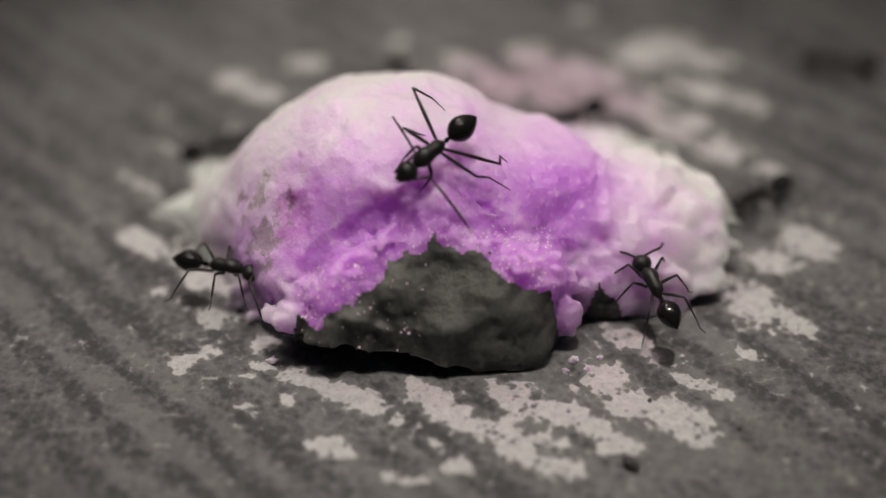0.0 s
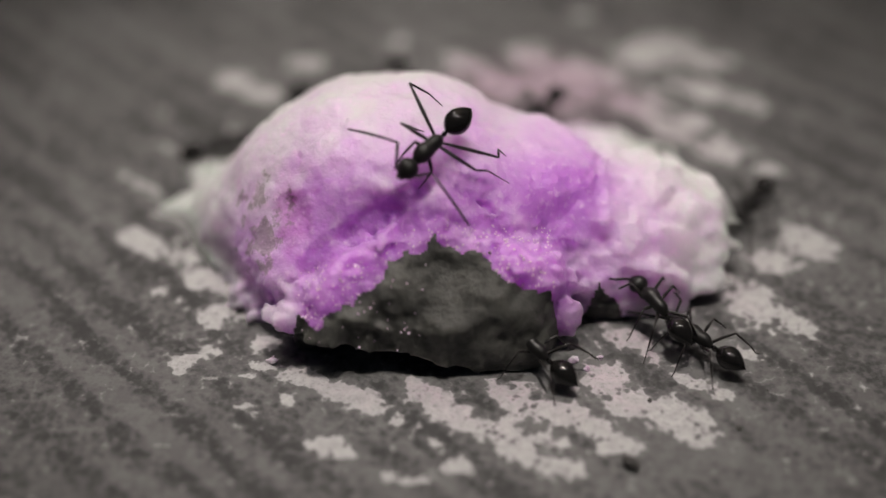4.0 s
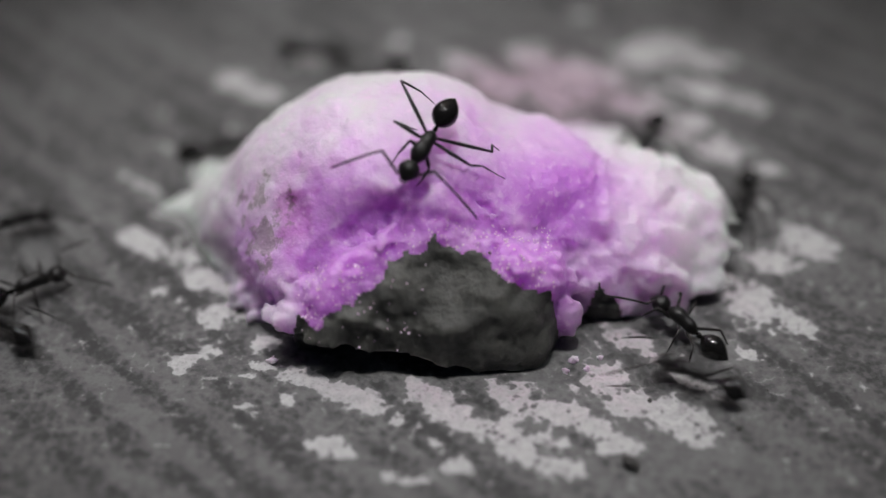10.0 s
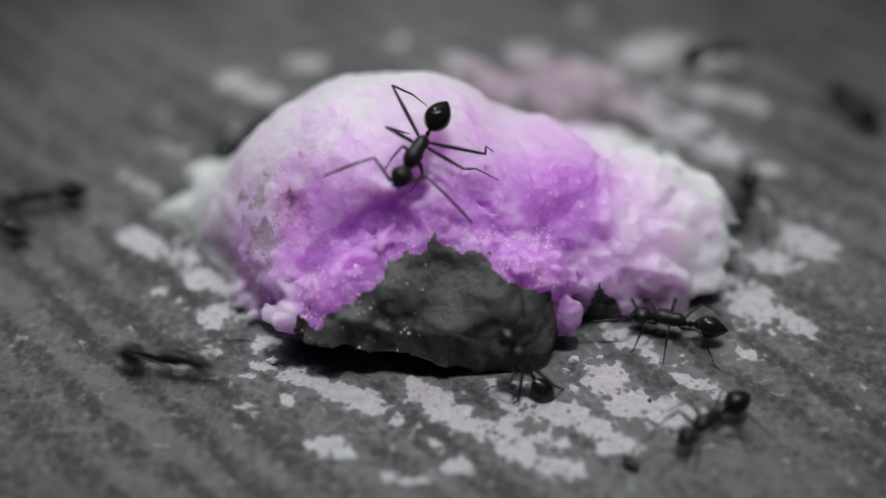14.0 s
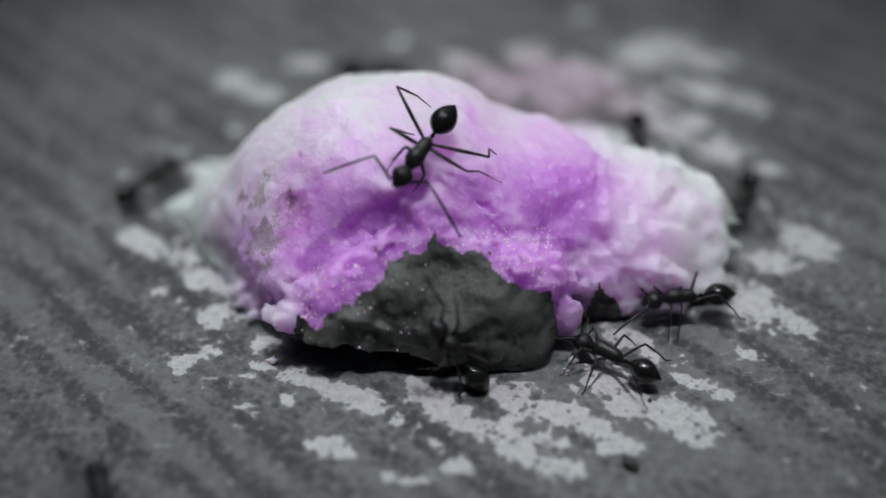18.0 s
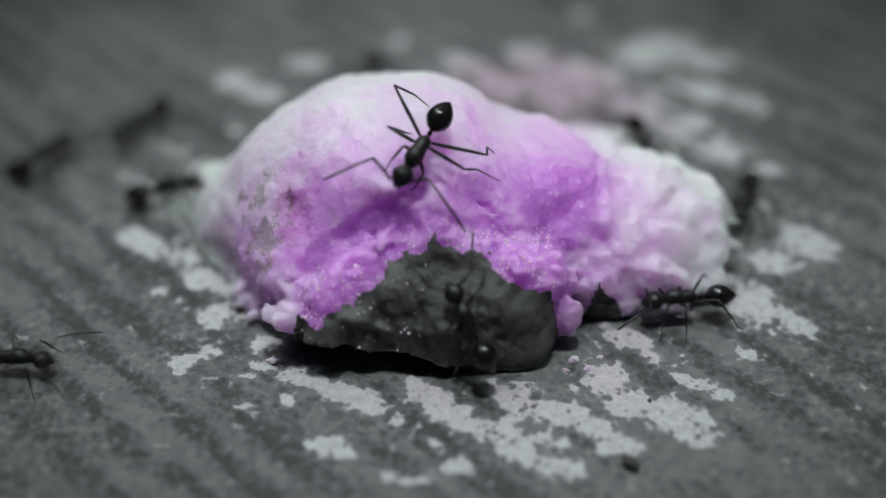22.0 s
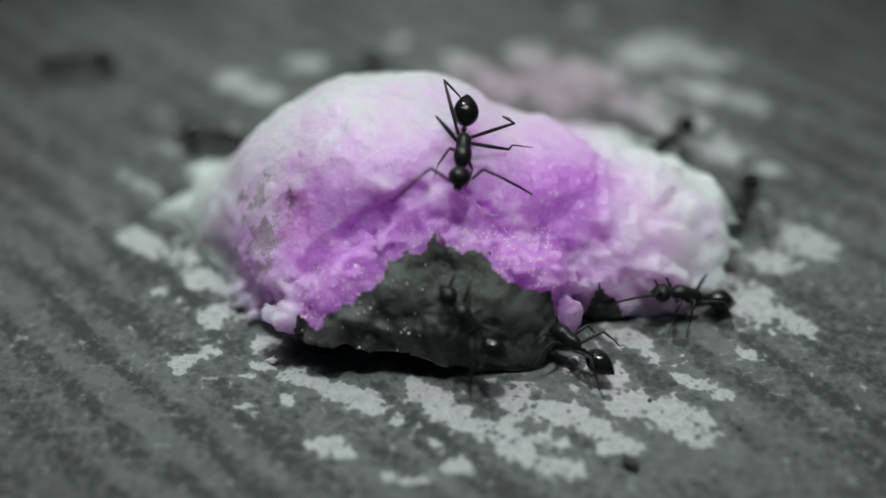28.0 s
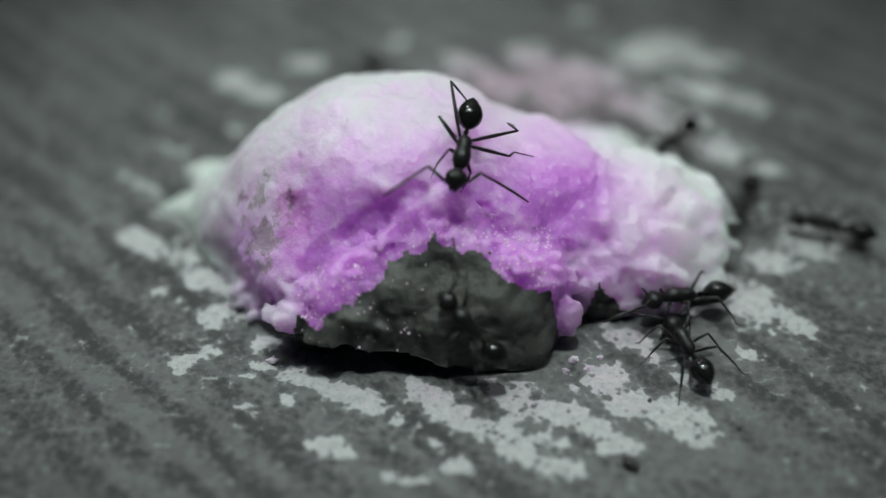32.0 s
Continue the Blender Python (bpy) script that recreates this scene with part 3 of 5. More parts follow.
sheet.blot(-2.47, -6.49, 1.15, 0.42, -22)
sheet.blot(-3.14, -8.20, 0.66, 0.34, -6)
sheet.blot(-2.67, -8.48, 0.34, 0.16, -6)
sheet.blot(-1.22, -7.38, 0.31, 0.16, -13)
sheet.blot(-0.34, -6.36, 0.92, 0.59, -29)
sheet.blot(0.21, -7.06, 0.76, 0.36, 5)
sheet.blot(0.79, -7.43, 0.72, 0.35, -11)
sheet.blot(-0.10, -8.20, 0.50, 0.30, -24)
sheet.blot(0.69, -8.90, 0.66, 0.48, -18)
sheet.blot(1.71, -7.64, 0.73, 0.47, 0)
sheet.blot(2.41, -8.30, 0.88, 0.57, -4)
sheet.blot(3.08, -8.95, 0.63, 0.44, -12)
sheet.blot(2.07, -6.37, 0.80, 0.52, -22)
sheet.blot(3.21, -7.01, 0.90, 0.50, -28)
sheet.blot(4.17, -7.59, 0.72, 0.35, -16)
sheet.blot(4.69, -8.25, 0.65, 0.34, 0)
sheet.blot(4.65, -5.76, 0.82, 0.70, 6)
sheet.blot(5.14, -4.09, 0.82, 0.52, -23)
sheet.blot(6.11, -4.91, 0.70, 0.23, -38)
sheet.blot(6.89, -4.85, 0.27, 0.16, -60)
sheet.blot(5.12, -6.69, 0.65, 0.43, -13)
sheet.blot(6.31, -7.11, 1.16, 0.64, -37)
sheet.blot(7.33, -6.03, 0.91, 0.26, -26)
sheet.blot(8.57, -1.46, 0.40, 0.44, 29)
sheet.blot(9.37, -2.55, 1.14, 1.09, -15)
sheet.blot(10.51, -3.42, 0.79, 0.54, -32)
sheet.blot(8.76, -4.62, 0.51, 0.22, -46)
sheet.blot(10.05, -0.66, 0.96, 0.49, -20)
sheet.blot(11.71, 0.31, 0.99, 0.83, -11)
sheet.blot(9.72, 5.35, 0.96, 0.67, -42)
sheet.blot(11.11, 4.12, 0.85, 0.39, -34)
sheet.blot(8.83, 6.97, 0.66, 0.56, -10)
sheet.blot(9.53, 9.05, 1.17, 0.67, -23)
sheet.blot(11.03, 8.13, 1.09, 0.44, -51)
sheet.blot(8.09, 11.58, 1.45, 1.14, 33)
sheet.blot(9.82, 10.97, 1.17, 0.62, 0)
sheet.blot(3.39, 11.37, 0.96, 0.89, -35)
sheet.blot(5.05, 10.00, 1.52, 0.84, -27)
sheet.blot(0.82, 10.87, 0.80, 0.46, -27)
sheet.blot(2.20, 9.43, 1.17, 0.50, -35)
sheet.blot(7.35, 8.04, 0.93, 0.65, -22)
sheet.blot(5.52, 14.52, 0.62, 0.43, -27)
sheet.blot(-7.81, 9.61, 0.67, 0.69, -23)
sheet.blot(-6.59, 8.86, 1.00, 0.42, -26)
sheet.blot(-5.03, 10.87, 0.87, 0.58, 8)
sheet.blot(-1.67, 12.45, 0.48, 0.33, -9)
sheet.blot(-7.28, 6.44, 0.34, 0.20, -18)
sheet.blot(-9.88, 3.26, 0.90, 0.29, -36)
sheet.blot(-9.48, 5.51, 1.11, 0.27, -30)
sheet.blot(-7.94, 4.28, 0.88, 0.39, -33)
sheet.blot(-7.99, 1.82, 1.13, 0.44, -13)
sheet.blot(-0.88, -9.34, 0.66, 0.22, -10)
paper = build_paper(sheet)
lump = build_lump()
build_crumbs()
build_grit()
ants = [build_ant(0.87, STANCE, FEELERS), build_ant(0.81)]
for ant in ants:
    tagged(ant, group="ants at the sugar")
for k in range(20):
    ants.append(copy_thing(ants[1], pose(0, 0, 0)))
for ant in ants:
    tagged(ant, "black long-legged ant running over the printed paper")
tagged(ants[0], "black long-legged ant feeding on top of the sugar lump")
for k in (1, 2):
    tagged(ants[k], "black long-legged ant standing behind the sugar lump")
for k in (6, 12):
    tagged(ants[k], "black long-legged ant reaching under the lump's broken face")
for k in (13, 14):
    tagged(ants[k], "black long-legged ant standing beside the sugar lump")
tagged(ants[15], "black long-legged ant behind the white end of the lump")


def at(x, y, z, turn, climb=0, lean=0):
    """An ant's pose, in millimetres and degrees; on the lump's low foot it is lifted and tilted to what it stands on."""
    if z == 0 and climb == 0 and max(abs(x), abs(y)) < 10 and not (abs(x - 0.5) < 4.5 and y < -3.5):
        nose, middle, tail = (float(HEIGHTS[round(4 * (x + k * math.cos(radians(turn)))) + 48, round(4 * (y + k * math.sin(radians(turn)))) + 48]) for k in (0.9, 0, -0.9))
        if middle < 1.4:
            climb = max(-18.0, min(18.0, math.degrees(math.atan2(nose - tail, 1.8))))
            z = min(middle, 0.7)
    return pose(x * MM, y * MM, z * MM, lean, -climb, turn)


def stride(ant, rows, seed):
    """Swing the legs in two alternating sets of three as the ant goes, and sway the feelers."""
    rng = random.Random(seed + 5)
    legs = [c for c in ant.children if c.name.startswith("leg")]
    feelers = [c for c in ant.children if c.name.startswith("antenna")]
    times, phases, swings = [0.0], [0.0], [0.0]
    phase = 0.0
    for (t0, m0), (t1, m1) in zip(rows, rows[1:]):
        gone = (m1.translation - m0.translation).length / MM + 0.012 * math.degrees(m0.to_quaternion().rotation_difference(m1.to_quaternion()).angle)
        if gone < 0.25 or t1 <= t0:
            continue
        cycles = min(gone / 2.0, 4.0 * (t1 - t0))
        count = max(2, int(math.ceil(cycles * 6)))
        if times[-1] < t0 - 0.02:
            times.append(t0), phases.append(phase), swings.append(0.35)
        for i in range(1, count + 1):
            times.append(t0 + (t1 - t0) * i / count)
            phases.append(phase + 2 * math.pi * cycles * i / count)
            swings.append(1.0)
        phase += 2 * math.pi * cycles
    if times[-1] < 32.0:
        times.append(32.0), phases.append(phase), swings.append(0.35)
    for k, leg in enumerate(legs):
        base, offset, splay = leg.matrix_basis.copy(), math.pi * ((k // 2 + k) % 2), rng.uniform(-9, 9)
        side = 1 if k % 2 else -1
        keys, last = [], -1
        for t, ph, sw in zip(times, phases, swings):
            if frame(t) == last:
                continue
            last = frame(t)
            keys.append((t, base @ pose(0, 0, 0, 0, -9 * sw * max(0.0, math.cos(ph + offset)), side * splay + side * 20 * sw * math.sin(ph + offset))))
        if len(keys) < 2:
            keys.append((32.0, keys[0][1]))
        walk(leg, keys)
    for k, feeler in enumerate(feelers):
        base, t, keys = feeler.matrix_basis.copy(), 0.0, []
        while t < 32.0:
            keys.append((t, base @ pose(0, 0, 0, 0, rng.uniform(-14, 20), rng.uniform(-24, 24))))
            t += rng.uniform(0.4, 1.1)
        walk(feeler, keys + [(32.0, keys[-1][1])])


def motions():
    """The ants walk, feed and rest; the rest of the place is still."""
    # ant 1
    rows = [(0, at(-0.47, -2.07, 4.92, -137, -13, -29)), (1, at(-0.51, -2.08, 4.92, -138, -12, -30)), (2, at(-0.49, -2.01, 4.95, -135, -13, -28)), (3, at(-0.49, -2.00, 4.96, -134, -14, -28)),
            (5.5, at(-0.57, -1.90, 5.03, -130, -15, -25)), (6, at(-0.61, -1.91, 5.03, -130, -15, -25)), (7, at(-0.60, -1.91, 5.03, -132, -14, -25)), (8, at(-0.56, -1.89, 5.04, -130, -15, -25)),
            (9, at(-0.64, -1.93, 5.03, -123, -18, -23)), (10, at(-0.62, -1.93, 5.03, -120, -19, -22)), (11, at(-0.63, -1.87, 5.06, -122, -18, -22)), (12, at(-0.64, -1.86, 5.07, -122, -18, -22)),
            (13, at(-0.66, -1.90, 5.05, -121, -19, -21)), (14, at(-0.80, -2.06, 4.98, -120, -22, -21)), (16.6, at(-0.70, -2.04, 4.97, -121, -21, -22)), (17, at(-0.77, -2.11, 4.94, -119, -23, -21)),
            (18, at(-0.73, -2.08, 4.96, -125, -20, -24)), (19, at(-0.75, -2.14, 4.92, -120, -23, -22)), (20, at(-0.74, -2.13, 4.93, -121, -22, -22)), (21, at(-0.74, -2.07, 4.96, -122, -21, -22)),
            (22, at(-0.77, -2.06, 4.98, -121, -21, -22)), (23, at(-0.74, -2.05, 4.98, -124, -20, -23)), (23.8, at(-0.85, -2.12, 4.95, -121, -23, -21)), (24, at(-0.94, -2.18, 4.92, -123, -23, -22)),
            (24.4, at(-0.93, -2.24, 4.88, -125, -23, -23)), (24.6, at(-0.81, -2.24, 4.86, -128, -22, -25)), (24.8, at(-0.40, -1.96, 4.97, -106, -24, -18)), (25, at(-0.14, -2.00, 4.87, -93, -28, -15)),
            (25.5, at(0.10, -1.94, 4.84, -84, -30, -13)), (27.5, at(0.34, -1.76, 4.86, -92, -25, -20)), (28, at(0.34, -1.80, 4.83, -96, -24, -21)), (29, at(0.31, -1.78, 4.85, -102, -22, -23)),
            (30, at(0.37, -1.80, 4.82, -98, -24, -22)), (31, at(0.37, -1.80, 4.82, -98, -24, -22)), (32, at(0.33, -1.86, 4.81, -102, -23, -24))]
    walk(ants[0], rows)
    legs = sorted((c for c in ants[0].children if c.name.startswith("leg")), key=lambda c: c.name)
    for leg, late in zip(legs, (-33, -40, 0, 14, 8, 0)):
        base = leg.matrix_basis.copy()
        held = [(t, max(-4.0, min(16.0, -120 - math.degrees(m.to_euler().z)))) for t, m in rows if t <= 24]
        walk(leg, [(t, base @ pose(0, 0, 0, 0, 0, a)) for t, a in held + [(24.6, 0), (25.2, late), (32, late)]])
    sways = (((0, -65), (0.7, -62), (1, -45), (2, -25), (3, -25), (6, -28), (7, -28), (8, -40), (9, -15), (10, 0), (11, 5), (12, -32), (13, 15), (14, 0), (18, 4), (20, 0),
              (22, 6), (23, 15), (24, 35), (25, 10), (28, 5), (30, 8), (32, 3)),
             ((0, 12), (2, 8), (4, 5), (8, 10), (9, 0), (10, 0), (11, 15), (12, 30), (13, 25), (14, 0), (17, 15), (18, -10), (19, 10), (20, 20), (21, 0), (23, -10),
              (24, 10), (25, 4), (28, 8), (30, 5), (32, 9)))
    for feeler, turns in zip(sorted((c for c in ants[0].children if c.name.startswith("antenna")), key=lambda c: c.name), sways):
        base = feeler.matrix_basis.copy()
        walk(feeler, [(t, base @ pose(0, 0, 0, 0, 0, a)) for t, a in turns])
    # ant 2
    rows = [(0, at(-7.42, 4.90, 0.00, 28)), (10, at(-7.45, 4.80, 0.00, 21)), (11, at(-7.49, 4.21, 0.00, 11)), (12, at(-7.45, 4.09, 0.00, 12)),
            (13, at(-7.41, 3.74, 0.00, -2)), (13.6, at(-7.01, 4.53, 0.00, 25)), (14, at(-6.59, 5.53, 0.00, 50)), (14.4, at(-6.08, 6.32, 0.00, 54)),
            (16.5, at(-5.69, 8.58, 0.00, 64)), (16.6, at(-5.07, 9.44, 0.00, 65)), (16.8, at(-3.33, 9.77, 0.00, 4)), (17, at(-3.30, 9.67, 0.00, 4)),
            (17.3, at(-2.59, 9.51, 0.00, -0)), (18, at(-2.27, 9.49, 0.00, -5)), (19, at(-2.42, 9.46, 0.00, -2)), (19.6, at(-2.57, 9.40, 0.00, 3)),
            (19.6333, at(-3.10, 9.33, 0.00, -54)), (19.6667, at(-3.63, 9.26, 0.00, -110)), (19.7, at(-4.16, 9.18, 0.00, -167)), (19.8, at(-5.46, 8.72, 0.00, -132)),
            (20, at(-6.02, 7.32, 0.00, -144)), (20.4, at(-7.21, 6.74, 0.00, -161)), (20.6, at(-8.98, 6.94, 0.00, -180)), (20.8, at(-9.23, 7.98, 0.00, -215)),
            (21, at(-10.54, 7.99, 0.00, -191)), (21.2, at(-10.75, 7.11, 0.00, -167)), (21.6, at(-10.41, 6.34, 0.00, -153)), (22, at(-10.61, 6.14, 0.00, -124)),
            (22.6, at(-11.10, 6.66, 0.00, -143)), (23, at(-11.36, 8.79, 0.00, -209)), (23.4, at(-12.11, 10.20, 0.00, -219)), (24, at(-11.72, 10.84, 0.00, -233)),
            (25, at(-11.73, 11.26, 0.00, -215)), (25.5, at(-12.01, 11.34, 0.00, -214)), (27.5, at(-11.89, 7.08, 0.00, -168)), (28, at(-13.74, 10.00, 0.00, -172)),
            (28.6, at(-17.32, 11.38, 0.00, -214)), (28.8, at(-22.93, 13.87, 0.00, -206)), (32, at(-22.93, 13.87, 0.00, -206))]
    walk(ants[1], rows)
    stride(ants[1], rows, 1)
    # ant 3
    rows = [(0, at(-1.70, 8.74, 0.00, -90)), (12, at(-1.70, 8.74, 0.00, -90)), (13, at(-1.84, 7.49, 0.00, -92)), (19, at(-2.08, 7.49, 0.00, -88)),
            (20, at(-2.42, 9.04, 0.00, -90)), (32, at(-2.60, 8.92, 0.00, -92))]
    walk(ants[2], rows)
    stride(ants[2], rows, 2)
    # ant 4
    rows = [(0, at(19.50, -0.78, 0.00, 180)), (2.6, at(17.76, -0.78, 0.00, 180)), (2.8, at(12.60, -0.94, 0.00, 189)), (3, at(10.91, -2.12, 0.00, 178)),
            (3.2, at(9.37, -4.11, 0.00, 193)), (3.4, at(7.40, -4.37, 0.00, 154)), (3.5, at(7.30, -4.73, 0.00, 131)), (5.5, at(7.95, -4.16, 0.00, 144)),
            (5.6, at(8.86, -4.30, 0.00, 129)), (5.8, at(9.51, -4.73, 0.00, 169)), (5.9, at(9.86, -6.11, 0.00, 228)), (6, at(10.33, -6.66, 0.00, 247)),
            (6.2, at(9.05, -6.59, 0.00, 207)), (6.4, at(6.79, -8.40, 0.00, 195)), (6.6, at(7.09, -8.44, 0.00, 190)), (6.8, at(6.85, -8.04, 0.00, 160)),
            (7, at(5.96, -8.23, 0.00, 160)), (7.2, at(5.55, -7.98, 0.00, 159)), (7.4, at(3.84, -7.12, 0.00, 159)), (7.6, at(3.92, -6.57, 0.00, 123)),
            (7.8, at(2.85, -7.20, 0.00, 162)), (8, at(2.62, -7.51, 0.00, 163)), (8.2, at(1.06, -8.08, 0.00, 169)), (8.4, at(-3.02, -8.21, 0.00, 162)),
            (8.6, at(-7.97, -6.54, 0.00, 144)), (8.8, at(-9.84, -5.78, 0.00, 137)), (9, at(-12.26, -4.65, 0.00, 122)), (9.2, at(-12.36, -4.09, 0.00, 115)),
            (9.4, at(-12.20, -2.95, 0.00, 66)), (9.6, at(-12.30, -2.88, 0.00, 62)), (9.8, at(-12.21, -2.80, 0.00, 42)), (10, at(-12.36, -2.32, 0.00, 34)),
            (10.4, at(-9.98, -2.47, 0.00, 9)), (10.6, at(-8.97, -2.37, 0.00, -19)), (10.8, at(-8.41, -1.53, 0.00, 25)), (11, at(-10.25, -0.34, 0.00, 63)),
            (11.2, at(-10.34, -0.01, 0.00, 56)), (11.4, at(-10.14, 0.56, 0.00, 61)), (11.6, at(-9.31, 1.00, 0.00, 48)), (11.8, at(-9.38, 1.05, 0.00, 51)),
            (12, at(-10.70, -0.99, 0.00, -16)), (12.2, at(-10.63, -1.45, 0.00, -12)), (12.4, at(-8.57, -2.97, 0.00, -21)), (12.6, at(-8.25, -2.50, 0.00, 7)),
            (12.8, at(-8.11, -1.60, 0.00, 27)), (13, at(-9.00, -0.20, 0.00, 61)), (13.2, at(-10.33, 1.50, 0.00, 62)), (13.4, at(-9.35, 2.79, 0.00, 29)),
            (13.6, at(-9.95, 2.41, 0.00, 24)), (13.6667, at(-11.11, 2.19, 0.00, 82)), (13.7333, at(-12.27, 1.96, 0.00, 141)), (13.8, at(-13.44, 1.74, 0.00, 199)),
            (14, at(-13.17, 1.95, 0.00, 194)), (14.0333, at(-12.68, 2.07, 0.00, 252)), (14.0667, at(-12.19, 2.19, 0.00, 310)), (14.1, at(-11.70, 2.31, 0.00, 367)),
            (14.2, at(-9.47, 2.66, 0.00, 356)), (14.4, at(-8.62, 3.00, 0.00, 352)), (14.65, at(-8.26, 1.83, 0.00, 283)), (14.9, at(-7.90, 0.66, 0.00, 213)),
            (15.4, at(-15.68, -0.01, 0.00, 197)), (16.0667, at(-16.11, -0.21, 0.00, 255)), (16.7333, at(-16.55, -0.41, 0.00, 312)), (17.4, at(-16.98, -0.62, 0.00, 369)),
            (17.6, at(-13.23, -0.99, 0.00, 379)), (17.8, at(-10.66, 0.16, 0.00, 401)), (18, at(-9.57, 3.06, 0.00, 414)), (18.2, at(-8.13, 3.06, 0.00, 391)),
            (18.4, at(-8.00, 2.89, 0.00, 381)), (18.6, at(-7.85, 3.06, 0.00, 391)), (18.8, at(-7.89, 2.17, 0.00, 366)), (19, at(-8.58, 0.99, 0.00, 345)),
            (19.2, at(-7.91, -1.12, 0.00, 342)), (19.4, at(-7.61, -1.56, 0.00, 341)), (19.6, at(-6.79, -1.29, 0.00, 388)), (19.8, at(-7.03, -0.63, 0.00, 396)),
            (20, at(-7.66, -0.16, 0.00, 394)), (20.2, at(-8.14, 0.32, 0.00, 390)), (20.4, at(-8.35, 0.47, 0.00, 399)), (20.6, at(-8.66, 0.46, 0.00, 383)),
            (20.8, at(-8.58, 1.03, 0.00, 352)), (21, at(-8.74, 1.56, 0.00, 364)), (22, at(-8.65, 2.09, 0.00, 354)), (23, at(-8.67, 3.20, 0.00, 355)),
            (24, at(-8.35, 3.60, 0.00, 360)), (25, at(-7.91, 3.91, 0.00, 334)), (25.5, at(-8.08, 4.14, 0.00, 335)), (27.5, at(-7.79, 5.32, 0.00, 345)),
            (28, at(-7.53, 5.19, 0.00, 348)), (28.3, at(-7.77, 5.90, 0.00, 344)), (28.6, at(-7.63, 6.73, 0.00, 348)), (28.65, at(-8.00, 7.16, 0.00, 274)),
            (28.7, at(-8.37, 7.59, 0.00, 201)), (28.8, at(-8.90, 7.80, 0.00, 186)), (29, at(-9.53, 9.08, 0.00, 210)), (29.15, at(-9.34, 10.52, 0.00, 140)),
            (29.3, at(-9.16, 11.95, 0.00, 69)), (29.4, at(-9.50, 12.29, 0.00, 121)), (29.5, at(-9.84, 12.63, 0.00, 173)), (30, at(-12.76, 12.38, 0.00, 166)),
            (30.6, at(-14.93, 10.92, 0.00, 199)), (31, at(-16.66, 9.66, 0.00, 175)), (31.3, at(-21.79, 10.28, 0.00, 180)), (32, at(-21.79, 10.28, 0.00, 180))]
    walk(ants[3], rows)
    stride(ants[3], rows, 3)
    # ant 5
    rows = [(0, at(-6.38, -2.71, 1.0, 344)), (1, at(-6.15, -3.45, 0.8, 352)), (2, at(-6.36, -2.72, 1.0, 345)), (2.2, at(-6.53, -2.95, 0.9, 335)),
            (2.4, at(-6.20, -3.25, 0.8, 340)), (2.6, at(-7.02, -3.12, 0.6, 336)), (2.8, at(-8.47, -1.95, 0.00, 395)), (3, at(-9.34, -1.71, 0.00, 452)),
            (3.2, at(-9.35, -1.29, 0.00, 442)), (3.3, at(-12.06, -0.71, 0.00, 515)), (3.4, at(-13.82, -0.67, 0.00, 525)), (3.6, at(-18.12, -0.35, 0.00, 533)),
            (32, at(-18.12, -0.35, 0.00, 533))]
    walk(ants[4], rows)
    stride(ants[4], rows, 4)
